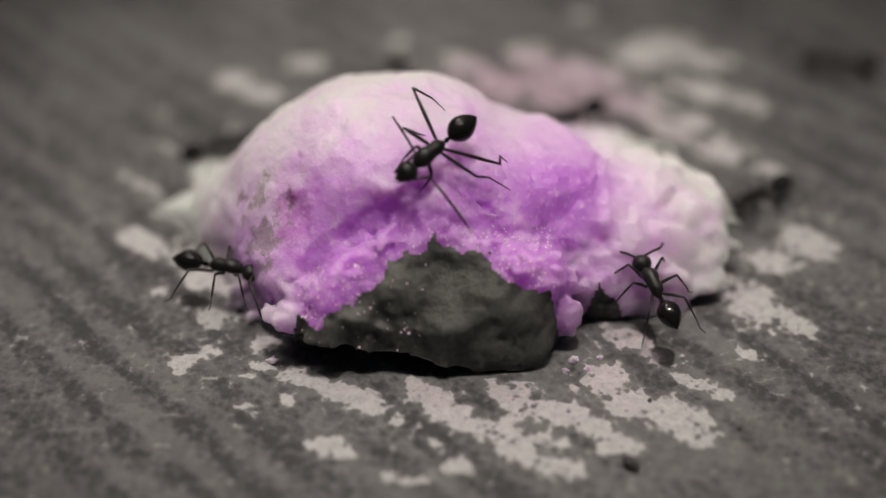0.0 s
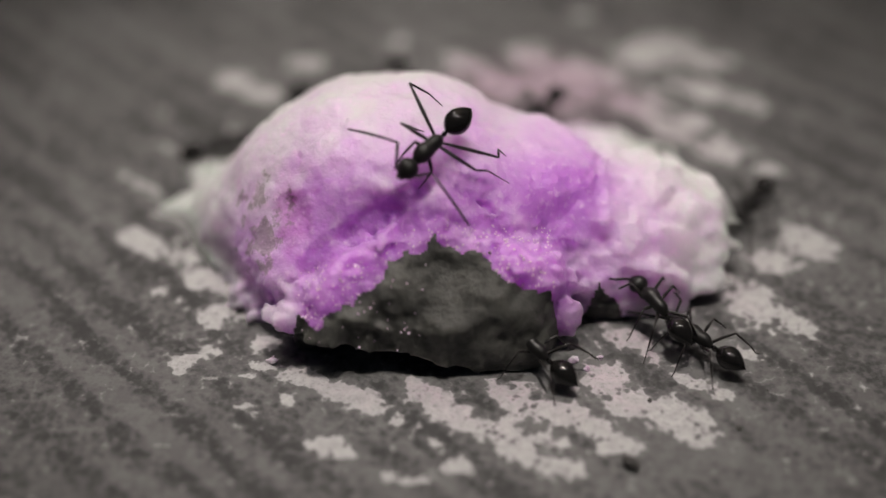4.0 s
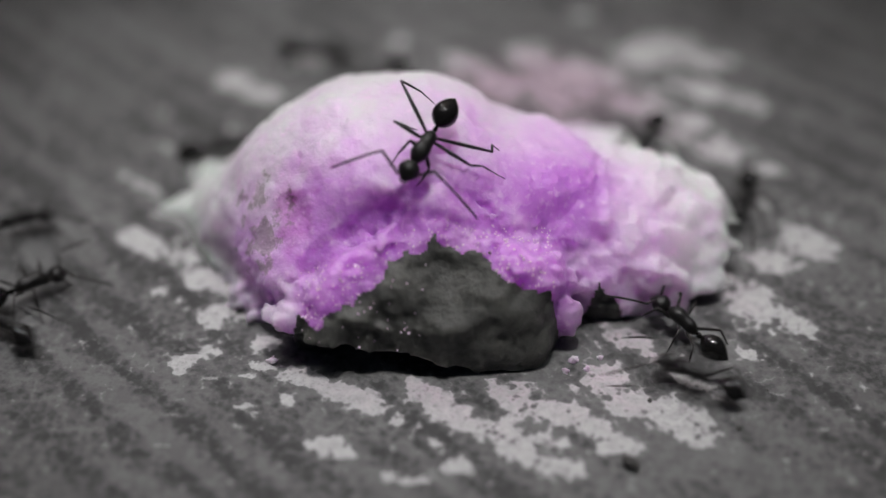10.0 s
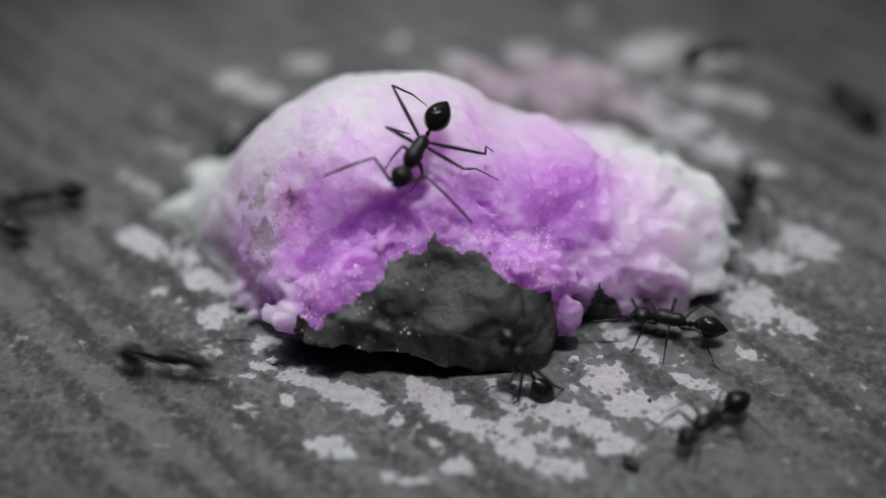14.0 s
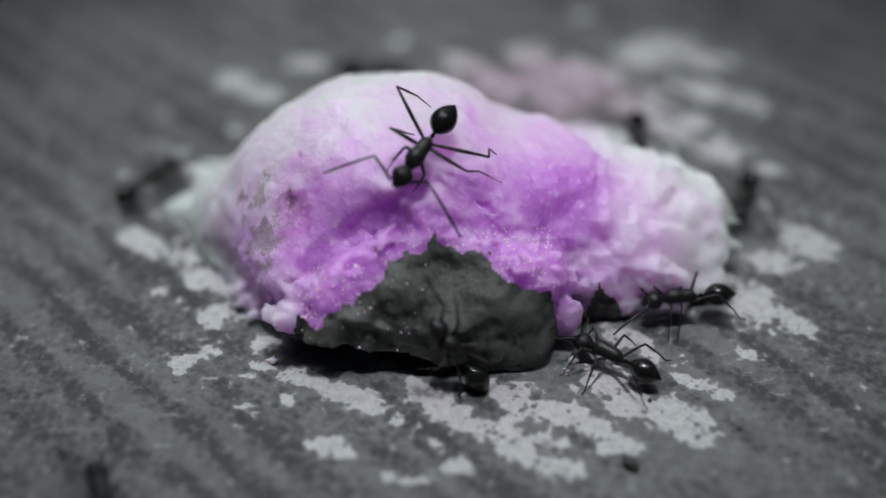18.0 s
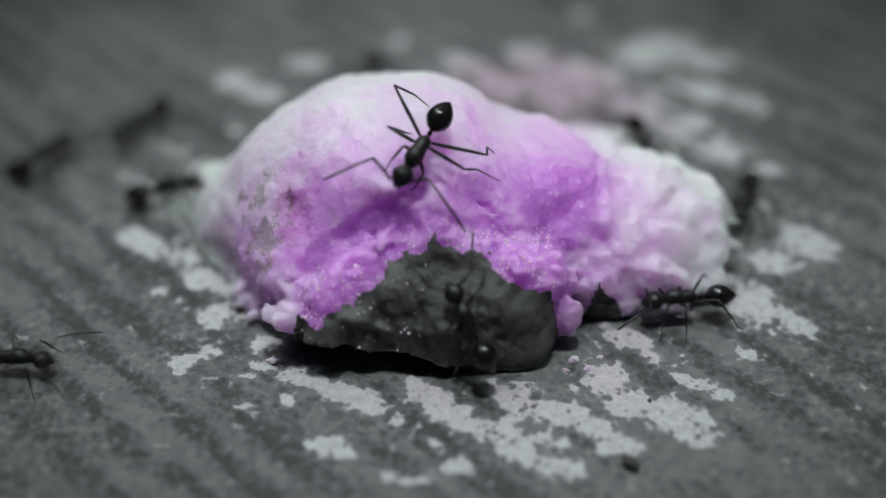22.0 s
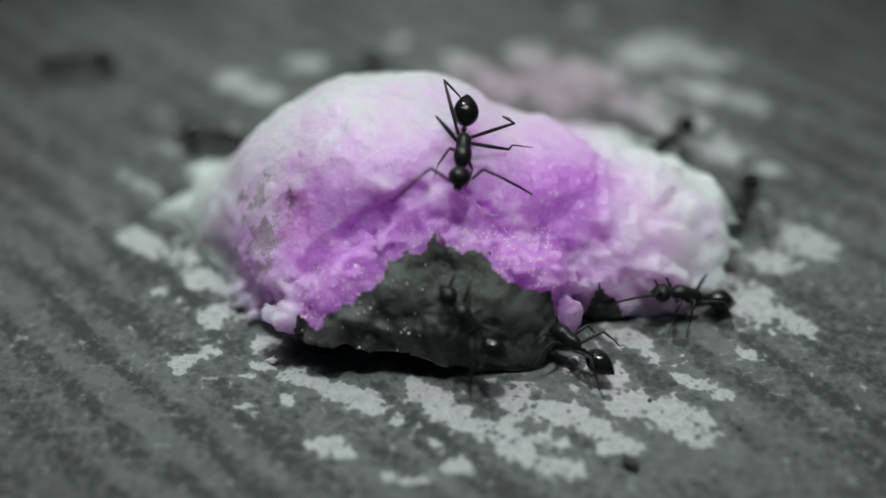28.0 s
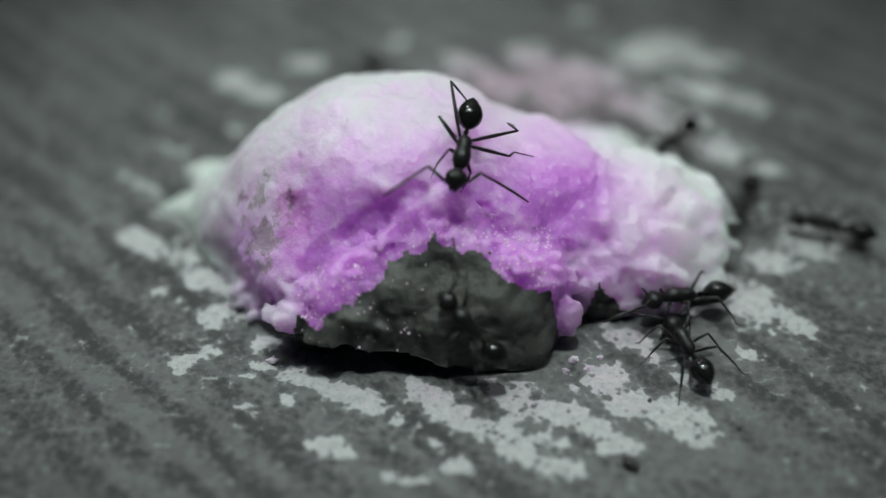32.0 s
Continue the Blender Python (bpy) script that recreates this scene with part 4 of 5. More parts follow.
    # ant 6
    rows = [(0, at(5.99, -3.60, 1.20, 108, 8, 0)), (0.5, at(6.10, -3.27, 1.20, 108, 8, 0)), (1, at(5.81, -2.78, 1.20, 102, 8, 0)), (1.5, at(5.67, -2.52, 1.20, 98, 8, 0)),
            (2, at(5.79, -2.82, 1.20, 88, 8, 0)), (2.2, at(5.66, -2.84, 1.20, 98, 8, 0)), (2.4, at(5.63, -2.92, 1.20, 112, 8, 0)), (2.6, at(5.15, -3.01, 1.20, 132, 8, 0)),
            (2.8, at(4.82, -3.37, 0.70, 160, 8, 0)), (3, at(4.79, -3.52, 0.70, 150, 8, 0)), (3.2, at(4.67, -3.15, 0.70, 136, 8, 0)), (3.4, at(4.81, -3.67, 0.70, 150, 8, 0)),
            (3.5, at(5.21, -3.73, 0.70, 146, 8, 0)), (5.5, at(6.72, -3.97, 0.00, 100)), (5.6, at(6.57, -4.09, 0.00, 104)), (5.8, at(5.87, -3.97, 0.00, 173)),
            (6, at(6.22, -6.00, 0.00, 183)), (6.2, at(4.03, -6.70, 0.00, 169)), (6.4, at(3.39, -6.87, 0.00, 175)), (6.6, at(0.66, -8.42, 0.00, 176)),
            (6.8, at(-4.22, -7.70, 0.00, 162)), (6.9, at(-4.81, -6.91, 0.00, 118)), (7, at(-4.69, -6.71, 0.00, 110)), (7.2, at(-7.84, -5.26, 0.00, 119)),
            (7.4, at(-8.49, -0.30, 0.00, 84)), (7.6, at(-5.29, -1.72, 3.52, 44, 56, -9)), (7.8, at(-4.71, -1.98, 3.90, 18, 49, 18)), (7.9, at(-6.99, 0.53, 0.00, 90)),
            (8, at(-7.41, -1.24, 0.00, 93)), (8.2, at(-6.91, -2.01, 0.00, 74)), (8.4, at(-6.90, -3.26, 0.00, 53)), (8.6, at(-7.89, -2.99, 0.00, 58)),
            (8.8, at(-8.70, -1.82, 0.00, 72)), (9, at(-9.63, -1.19, 0.00, 87)), (9.2, at(-9.11, -0.41, 0.00, 77)), (9.3, at(-10.49, 0.62, 0.00, 125)),
            (9.4, at(-11.49, 0.73, 0.00, 120)), (9.5, at(-12.67, 2.83, 0.00, 126)), (9.6, at(-12.80, 4.74, 0.00, 66)), (9.8, at(-11.48, 7.89, 0.00, 55)),
            (10, at(-4.56, 10.84, 0.00, -11)), (10.1, at(-4.67, 11.11, 0.00, 12)), (10.15, at(-4.87, 10.81, 0.00, 82)), (10.2, at(-5.06, 10.50, 0.00, 153)),
            (10.3, at(-6.47, 9.04, 0.00, 210)), (10.4, at(-7.88, 7.58, 0.00, 267)), (10.6, at(-12.07, 6.02, 0.00, 238)), (10.8, at(-12.61, 5.41, 0.00, 247)),
            (11, at(-12.94, 5.55, 0.00, 216)), (11.15, at(-12.79, 5.44, 0.00, 159)), (11.3, at(-12.64, 5.33, 0.00, 102)), (11.6, at(-11.95, 5.24, 0.00, 101)),
            (11.8, at(-11.78, 3.75, 0.00, 126)), (11.9, at(-12.89, 3.02, 0.00, 173)), (12, at(-14.00, 2.28, 0.00, 221)), (12.2, at(-17.74, 0.67, 0.00, 209)),
            (32, at(-17.74, 0.67, 0.00, 209))]
    walk(ants[5], rows)
    stride(ants[5], rows, 5)
    # ant 7
    rows = [(0, at(15.50, -11.33, 0.00, 134)), (2, at(13.52, -10.91, 0.00, 142)), (2.4, at(9.73, -9.27, 0.00, 146)), (2.6, at(8.24, -8.02, 0.00, 138)),
            (2.8, at(5.55, -7.21, 0.00, 135)), (3, at(5.24, -5.82, 0.00, 102)), (3.2, at(3.68, -5.10, 0.00, 151)), (3.4, at(2.84, -4.88, 0.00, 123)),
            (3.5, at(2.88, -4.95, 0.00, 134)), (5.5, at(0.68, -5.31, 1.42, 147, 59, -42)), (6, at(0.64, -5.22, 1.56, 123, 64, -26)), (6.5, at(0.53, -5.15, 1.71, 107, 62, -13)), (7, at(-0.75, -5.29, 1.44, 133, 66, -34)), 
            (7.5, at(0.12, -5.22, 1.58, 67, 65, 18)), (8, at(-0.93, -5.33, 1.32, 148, 63, -44)), (8.5, at(-1.48, -5.02, 2.02, 90, 53, 0)), (8.8, at(-3.04, -5.58, 0.00, 136)), (9, at(-5.41, -6.46, 0.00, 139)),
            (9.2, at(-7.37, -7.11, 0.00, 143)), (9.4, at(-9.34, -5.91, 0.00, 135)), (9.6, at(-10.50, -5.15, 0.00, 119)), (9.8, at(-11.12, -4.90, 0.00, 116)),
            (10, at(-12.99, -3.86, 0.00, 143)), (10.2, at(-18.57, -2.06, 0.00, 165)), (32, at(-18.57, -2.06, 0.00, 165))]
    walk(ants[6], rows)
    stride(ants[6], rows, 6)
    # ant 8
    rows = [(0, at(17.96, -8.56, 0.00, 146)), (0.7, at(17.49, -7.83, 0.00, 138)), (0.8, at(14.61, -7.34, 0.00, 147)), (0.9, at(11.39, -6.22, 0.00, 126)),
            (1, at(9.47, -4.92, 0.00, 93)), (1.1, at(10.72, -3.91, 0.00, 65)), (1.2, at(12.80, -3.39, 0.00, 55)), (1.3, at(14.96, -2.92, 0.00, 22)),
            (1.6, at(16.95, -3.56, 0.00, -27)), (1.75, at(16.35, -4.13, 0.00, -100)), (1.9, at(15.76, -4.70, 0.00, -172)), (2.2, at(11.99, -4.94, 0.00, -172)),
            (2.4, at(11.02, -4.26, 0.00, -180)), (2.6, at(11.06, -5.60, 0.00, -153)), (2.8, at(11.25, -5.38, 0.00, -166)), (2.9, at(11.59, -5.39, 0.00, -228)),
            (3, at(11.92, -5.40, 0.00, -290)), (3.1, at(13.07, -5.11, 0.00, -310)), (3.2, at(14.39, -4.98, 0.00, -345)), (3.4, at(18.16, -4.80, 0.00, -360)),
            (32, at(18.16, -4.80, 0.00, -360))]
    walk(ants[7], rows)
    stride(ants[7], rows, 7)
    # ant 9
    rows = [(0, at(19.26, -9.06, 0.00, 180)), (5.3, at(16.41, -8.94, 0.00, 173)), (5.4, at(14.28, -8.41, 0.00, 164)), (5.5, at(10.98, -7.94, 0.00, 159)),
            (5.6, at(6.38, -7.69, 0.00, 180)), (5.7, at(6.12, -8.74, 0.00, 209)), (5.8, at(5.94, -10.10, 0.00, 172)), (6, at(3.13, -9.97, 0.00, 159)),
            (6.2, at(1.26, -8.41, 0.00, 157)), (6.4, at(-2.44, -8.87, 0.00, 170)), (6.6, at(-8.63, -8.17, 0.00, 155)), (6.8, at(-13.66, -7.19, 0.00, 167)),
            (7.2, at(-17.88, -1.11, 0.00, 108)), (7.4, at(-17.77, 0.97, 0.00, 63)), (7.6, at(-17.65, 3.04, 0.00, 18)), (7.8, at(-14.41, 3.65, 0.00, 15)),
            (8, at(-11.99, 3.86, 0.00, 12)), (8.2, at(-12.37, 3.91, 0.00, 12)), (8.4, at(-12.84, 2.61, 0.00, -36)), (8.6, at(-12.78, 1.55, 0.00, -40)),
            (8.8, at(-12.60, 1.58, 0.00, -30)), (9, at(-12.65, 1.70, 0.00, -26)), (9.2, at(-13.45, 1.20, 0.00, -54)), (9.3, at(-13.98, 0.60, 0.00, -76)),
            (9.4, at(-15.02, -0.07, 0.00, -135)), (9.6, at(-16.58, -0.23, 0.00, -180)), (9.66667, at(-16.38, -0.12, 0.00, -232)), (9.73333, at(-16.18, -0.00, 0.00, -284)),
            (9.8, at(-15.97, 0.11, 0.00, -336)), (10, at(-13.46, 0.73, 0.00, -337)), (10.2, at(-12.35, 0.62, 0.00, -351)), (10.4, at(-11.04, 1.86, 0.00, -335)),
            (10.6, at(-12.42, 2.78, 0.00, -313)), (10.8, at(-12.89, 4.05, 0.00, -274)), (11, at(-12.55, 3.62, 0.00, -282)), (11.2, at(-12.49, 3.62, 0.00, -299)),
            (11.4, at(-13.01, 4.80, 0.00, -302)), (11.5, at(-12.69, 3.23, 0.00, -328)), (11.6, at(-12.88, 1.80, 0.00, -346)), (11.6333, at(-13.00, 1.76, 0.00, -401)),
            (11.6667, at(-13.12, 1.72, 0.00, -457)), (11.7, at(-13.24, 1.69, 0.00, -512)), (11.8, at(-15.56, 1.50, 0.00, -524)), (12.2, at(-18.90, 1.47, 0.00, -540)),
            (32, at(-18.90, 1.47, 0.00, -540))]
    walk(ants[8], rows)
    stride(ants[8], rows, 8)
    # ant 10
    rows = [(0, at(-14.61, -12.56, 0.00, 30)), (10.6, at(-13.46, -11.89, 0.00, 30)), (10.8, at(-9.42, -10.04, 0.00, 27)), (11, at(-6.06, -8.17, 0.00, 61)),
            (11.1, at(-4.23, -7.76, 0.00, 33)), (11.2, at(-2.96, -7.51, 0.00, 41)), (11.3, at(-3.62, -6.40, 0.00, 97)), (11.4, at(-4.87, -5.31, 0.00, 81)),
            (11.6, at(-5.15, -4.66, 0.00, 66)), (11.8, at(-5.31, -4.56, 0.00, 46)), (12, at(-5.44, -4.18, 0.00, 52)), (12.2, at(-5.68, -4.14, 0.00, 46)),
            (12.4, at(-5.62, -4.12, 0.00, 39)), (12.6, at(-5.92, -3.95, 0.00, 48)), (12.8, at(-5.92, -3.63, 0.00, 30)), (13, at(-6.28, -2.94, 0.00, 15)),
            (13.2, at(-7.71, -2.18, 0.00, 45)), (13.25, at(-8.24, -2.16, 0.00, 97)), (13.3, at(-8.77, -2.14, 0.00, 150)), (13.4, at(-11.24, -2.75, 0.00, 154)),
            (13.6, at(-12.09, -1.20, 0.00, 140)), (13.8, at(-11.55, -1.13, 0.00, 112)), (14, at(-14.50, 0.67, 0.00, 160)), (14.2, at(-18.85, 1.35, 0.00, 171)),
            (32, at(-18.85, 1.35, 0.00, 171))]
    walk(ants[9], rows)
    stride(ants[9], rows, 9)
    # ant 11
    rows = [(0, at(-18.54, -3.65, 0.00, -15)), (13.5, at(-17.80, -3.89, 0.00, -15)), (13.8, at(-12.43, -4.37, 0.00, -15)), (14, at(-7.65, -5.51, 0.00, -11)),
            (14.2, at(-2.13, -8.01, 0.00, 11)), (14.4, at(0.34, -8.50, 0.00, 3)), (14.5, at(0.15, -8.42, 0.00, 0)), (14.9, at(2.60, -9.22, 0.00, -22)),
            (15.4, at(5.93, -13.04, 0.00, -55)), (16, at(7.00, -15.31, 0.00, -70)), (32, at(7.00, -15.31, 0.00, -70))]
    walk(ants[10], rows)
    stride(ants[10], rows, 10)
    # ant 12
    rows = [(0, at(-19.59, -3.20, 0.00, -34)), (11.6, at(-17.49, -4.40, 0.00, -26)), (11.8, at(-14.10, -4.87, 0.00, -26)), (12, at(-9.10, -7.30, 0.00, -34)),
            (12.2, at(-3.09, -9.10, 0.00, 14)), (12.4, at(4.14, -9.37, 0.00, 18)), (12.5, at(5.63, -8.25, 0.00, 37)), (12.6, at(6.23, -7.46, 0.00, 47)),
            (12.8, at(7.20, -5.29, 0.00, 85)), (13, at(6.82, -5.62, 0.00, 92)), (13.1, at(7.35, -5.89, 0.00, 57)), (13.2, at(7.85, -6.30, 0.00, 43)),
            (13.25, at(8.66, -6.71, 0.00, 2)), (13.3, at(9.47, -7.12, 0.00, -38)), (13.4, at(11.36, -8.65, 0.00, -25)), (13.6, at(13.26, -9.06, 0.00, 0)),
            (13.7, at(13.51, -8.76, 0.00, 32)), (13.75, at(12.86, -8.29, 0.00, 82)), (13.8, at(12.21, -7.82, 0.00, 133)), (13.85, at(10.84, -7.94, 0.00, 174)),
            (13.9, at(9.48, -8.05, 0.00, 216)), (14, at(7.12, -7.87, 0.00, 219)), (14.05, at(7.09, -7.62, 0.00, 162)), (14.1, at(7.06, -7.37, 0.00, 105)),
            (14.2, at(7.36, -6.49, 0.00, 89)), (14.4, at(6.64, -5.82, 0.00, 114)), (16.5, at(6.09, -6.11, 0.00, 125)), (16.6, at(5.95, -6.20, 0.00, 133)),
            (16.8, at(4.75, -5.51, 0.00, 142)), (17, at(4.31, -5.10, 0.00, 134)), (17.3, at(4.62, -5.25, 0.00, 141)), (17.6, at(4.81, -5.31, 0.00, 144)),
            (18, at(4.68, -5.30, 0.00, 145)), (18.6, at(4.78, -5.18, 0.00, 149)), (19, at(4.93, -5.23, 0.00, 147)), (19.2, at(4.68, -5.60, 0.00, 167)),
            (19.6, at(4.76, -5.34, 0.00, 149)), (19.7, at(5.79, -5.10, 0.00, 123)), (19.8, at(6.66, -5.05, 0.00, 95)), (20, at(5.90, -4.27, 1.18, 116, 20, 0)),
            (20.2, at(5.28, -3.79, 1.18, 116, 20, 0)), (20.4, at(5.59, -3.49, 1.18, 114, 20, 0)), (20.6, at(6.20, -3.77, 0.00, 118)), (20.7, at(7.14, -4.50, 0.00, 74)),
            (20.8, at(8.58, -5.21, 0.00, 23)), (21, at(12.63, -6.29, 0.00, -7)), (21.2, at(15.91, -6.55, 0.00, -4)), (22.7667, at(16.44, -6.33, 0.00, 52)),
            (24.3333, at(16.96, -6.10, 0.00, 108)), (25.9, at(17.49, -5.88, 0.00, 164)), (26.4, at(13.74, -5.21, 0.00, 164)), (27, at(6.49, -5.16, 0.00, 148)),
            (27.5, at(3.44, -4.56, 0.34, 124, 10, 0)), (28, at(3.43, -4.98, 0.34, 140, 10, 0)), (29, at(3.45, -5.04, 0.34, 134, 10, 0)), (29.6, at(3.54, -4.77, 0.34, 126, 10, 0)),
            (30, at(4.08, -4.88, 0.00, 121)), (30.2, at(4.29, -5.00, 0.00, 122)), (30.5, at(5.26, -5.22, 0.00, 106)), (31, at(5.64, -5.09, 0.00, 107)),
            (31.3, at(5.99, -5.20, 0.00, 101)), (32, at(6.89, -4.86, 0.00, 108))]
    walk(ants[11], rows)
    stride(ants[11], rows, 11)
    # ant 13
    rows = [(0, at(18.54, -4.97, 0.00, 162)), (9.6, at(17.70, -5.30, 0.00, 156)), (9.8, at(13.65, -5.52, 0.00, 157)), (10, at(6.97, -6.06, 0.00, 148)),
            (10.2, at(4.23, -6.26, 0.00, 143)), (10.4, at(2.35, -5.62, 0.66, 173, 39, -52)), (11, at(1.44, -5.71, 0.84, 150, 52, -43)), (12, at(1.55, -5.56, 0.98, 173, 49, -56)),
            (13, at(2.01, -5.73, 0.65, 142, 52, -38)), (14, at(2.08, -5.62, 0.92, 157, 57, -49)), (14.4, at(2.58, -6.55, 0.00, 144)),
            (14.6, at(2.34, -6.14, 0.00, 139)), (15.5, at(0.69, -5.89, 0.00, 125)), (16.5, at(0.16, -5.44, 1.18, 153, 66, -49)), (17, at(0.12, -5.43, 1.19, 152, 65, -48)), (17.5, at(0.25, -5.42, 1.20, 160, 60, -52)), (18, at(0.19, -5.45, 1.18, 164, 55, -53)), 
            (18.5, at(-0.00, -5.38, 1.28, 157, 58, -49)), (19, at(0.05, -5.36, 1.35, 158, 52, -48)), (19.5, at(0.16, -5.26, 1.58, 150, 47, -42)), (20, at(0.12, -5.14, 1.80, 141, 46, -36)), 
            (20.5, at(0.37, -5.16, 1.76, 137, 49, -34)), (21, at(0.53, -5.13, 1.81, 133, 50, -31)), (22, at(0.62, -5.12, 1.83, 132, 50, -30)), (23, at(0.85, -5.06, 1.87, 119, 55, -22)), 
            (24, at(0.77, -5.10, 1.82, 127, 53, -27)), (25, at(0.65, -5.13, 1.79, 138, 49, -34)), (27.5, at(0.68, -5.18, 1.78, 147, 41, -39)), (28, at(0.64, -5.16, 1.86, 145, 38, -38)), 
            (29, at(0.60, -5.27, 1.73, 154, 33, -42)), (30, at(0.52, -5.21, 1.80, 150, 35, -41)), (31, at(0.51, -5.23, 1.72, 152, 38, -42)), (32, at(0.62, -5.20, 1.75, 149, 40, -40))]
    walk(ants[12], rows)
    stride(ants[12], rows, 12)
    # ant 14
    rows = [(0, at(18.43, -7.34, 0.00, 145)), (5.8, at(17.31, -6.18, 0.00, 154)), (6, at(14.17, -4.84, 0.00, 176)), (6.2, at(12.79, -4.91, 0.00, 180)),
            (6.4, at(11.98, -5.25, 0.00, 177)), (6.6, at(10.45, -5.08, 0.00, 168)), (6.8, at(8.62, -3.61, 0.00, 144)), (7, at(7.78, -4.17, 0.00, 159)),
            (7.2, at(7.23, -4.55, 0.00, 157)), (7.4, at(6.82, -4.20, 0.00, 144)), (7.6, at(6.48, -5.00, 0.00, 163)), (7.8, at(6.40, -5.17, 0.00, 164)),
            (8, at(7.43, -3.48, 0.00, 129)), (8.2, at(6.95, -3.07, 0.00, 137)), (8.4, at(7.01, -3.48, 0.00, 141)), (8.6, at(6.98, -3.69, 0.00, 141)),
            (9, at(6.84, -3.79, 0.00, 141)), (10, at(6.84, -3.83, 0.00, 140)), (12, at(6.83, -3.87, 0.00, 142)), (12.6, at(6.65, -3.68, 0.00, 143)),
            (12.8, at(6.41, -3.73, 0.00, 161)), (13, at(6.37, -3.91, 0.00, 162)), (13.2, at(6.65, -3.87, 0.00, 170)), (14, at(6.60, -3.91, 0.00, 166)),
            (14.2, at(6.78, -3.76, 0.00, 172)), (14.4, at(7.13, -3.75, 0.00, 180)), (16.6, at(7.22, -3.16, 0.00, 190)), (17, at(6.97, -3.21, 0.00, 187)),
            (18, at(6.96, -3.29, 0.00, 188)), (22, at(6.97, -3.32, 0.00, 187)), (28, at(6.98, -3.21, 0.00, 190)), (32, at(6.96, -3.23, 0.00, 191))]
    walk(ants[13], rows)
    stride(ants[13], rows, 13)
    # ant 15
    rows = [(0, at(10.16, 2.05, 0.00, -146)), (1, at(10.01, 1.47, 0.00, -138)), (2, at(10.05, 1.29, 0.00, -128)), (3, at(9.95, 1.55, 0.00, -128)),
            (6, at(9.78, 1.75, 0.00, -121)), (10, at(9.67, 1.85, 0.00, -111)), (20, at(9.70, 1.81, 0.00, -110)), (32, at(9.64, 1.68, 0.00, -114))]
    walk(ants[14], rows)
    stride(ants[14], rows, 14)
    # ant 16
    rows = [(0, at(4.31, 5.73, 0.50, -144)), (1, at(3.05, 5.75, 0.50, -131)), (2, at(2.99, 6.43, 0.50, -129)), (3, at(2.78, 6.21, 0.50, -136)),
            (3.5, at(2.80, 6.08, 0.50, -133)), (5.5, at(5.89, 6.53, 0.50, -95)), (5.6, at(5.75, 6.09, 0.50, -95)), (6, at(5.97, 6.20, 0.50, -100)),
            (6.2, at(4.75, 7.53, 0.50, -150)), (6.4, at(3.96, 8.02, 0.50, -170)), (6.6, at(2.42, 8.25, 0.50, -172)), (6.8, at(2.29, 7.12, 0.50, -128)),
            (7, at(2.49, 6.64, 0.50, -127)), (7.2, at(3.65, 6.21, 0.50, -85)), (7.4, at(4.16, 5.19, 0.50, -87)), (7.8, at(5.50, 5.02, 0.50, -91)),
            (8, at(5.14, 4.64, 0.50, -90)), (8.4, at(5.69, 4.85, 0.50, -92)), (8.8, at(6.61, 4.92, 0.50, -97)), (9, at(6.76, 4.76, 0.50, -102)),
            (10, at(6.91, 4.50, 0.50, -111)), (11, at(7.65, 4.45, 0.50, -95)), (11.6, at(7.81, 4.12, 0.50, -103)), (12, at(7.58, 5.22, 0.50, -145)),
            (12.2, at(7.66, 5.29, 0.50, -147)), (12.4, at(7.82, 6.44, 0.50, -174)), (12.6, at(6.88, 7.21, 0.50, -178)), (12.8, at(4.49, 8.39, 0.50, -177)),
            (13, at(2.93, 8.51, 0.50, -177)), (13.1, at(2.85, 8.38, 0.50, -108)), (13.2, at(3.52, 8.37, 0.50, -84)), (13.3, at(3.87, 8.95, 0.50, -14)),
            (13.4, at(4.22, 9.53, 0.50, 56)), (13.6, at(5.93, 9.70, 0.50, 30)), (13.8, at(8.03, 9.91, 0.50, 15)), (14, at(10.21, 10.02, 0.50, 19)),
            (14.05, at(9.70, 9.12, 0.50, -56)), (14.1, at(9.19, 8.22, 0.50, -130)), (14.2, at(6.18, 7.51, 0.50, -163)), (14.4, at(5.65, 7.68, 0.50, -157)),
            (16.6, at(7.77, 5.22, 0.50, -163)), (17, at(7.40, 5.25, 0.50, -171)), (17.3, at(7.21, 5.29, 0.50, -159)), (17.6, at(6.80, 4.96, 0.50, -128)),
            (18, at(6.53, 4.43, 0.50, -95)), (19, at(5.67, 4.87, 0.50, -109)), (19.6, at(6.65, 5.37, 0.50, -114)), (19.8, at(6.35, 5.64, 0.50, -129)),
            (20, at(6.52, 5.20, 0.50, -117)), (20.4, at(5.81, 4.85, 0.50, -102)), (21, at(5.24, 3.95, 0.50, -97)), (22, at(6.74, 4.24, 0.50, -80)),
            (22.6, at(6.80, 4.11, 0.50, -88)), (23, at(6.62, 4.23, 0.50, -89)), (23.4, at(7.08, 4.36, 0.50, -140)), (24, at(7.17, 4.52, 0.50, -143)),
            (25, at(7.21, 4.48, 0.50, -136)), (28, at(7.59, 4.39, 0.50, -128)), (32, at(7.72, 4.39, 0.50, -128))]
    walk(ants[15], rows)
    stride(ants[15], rows, 15)
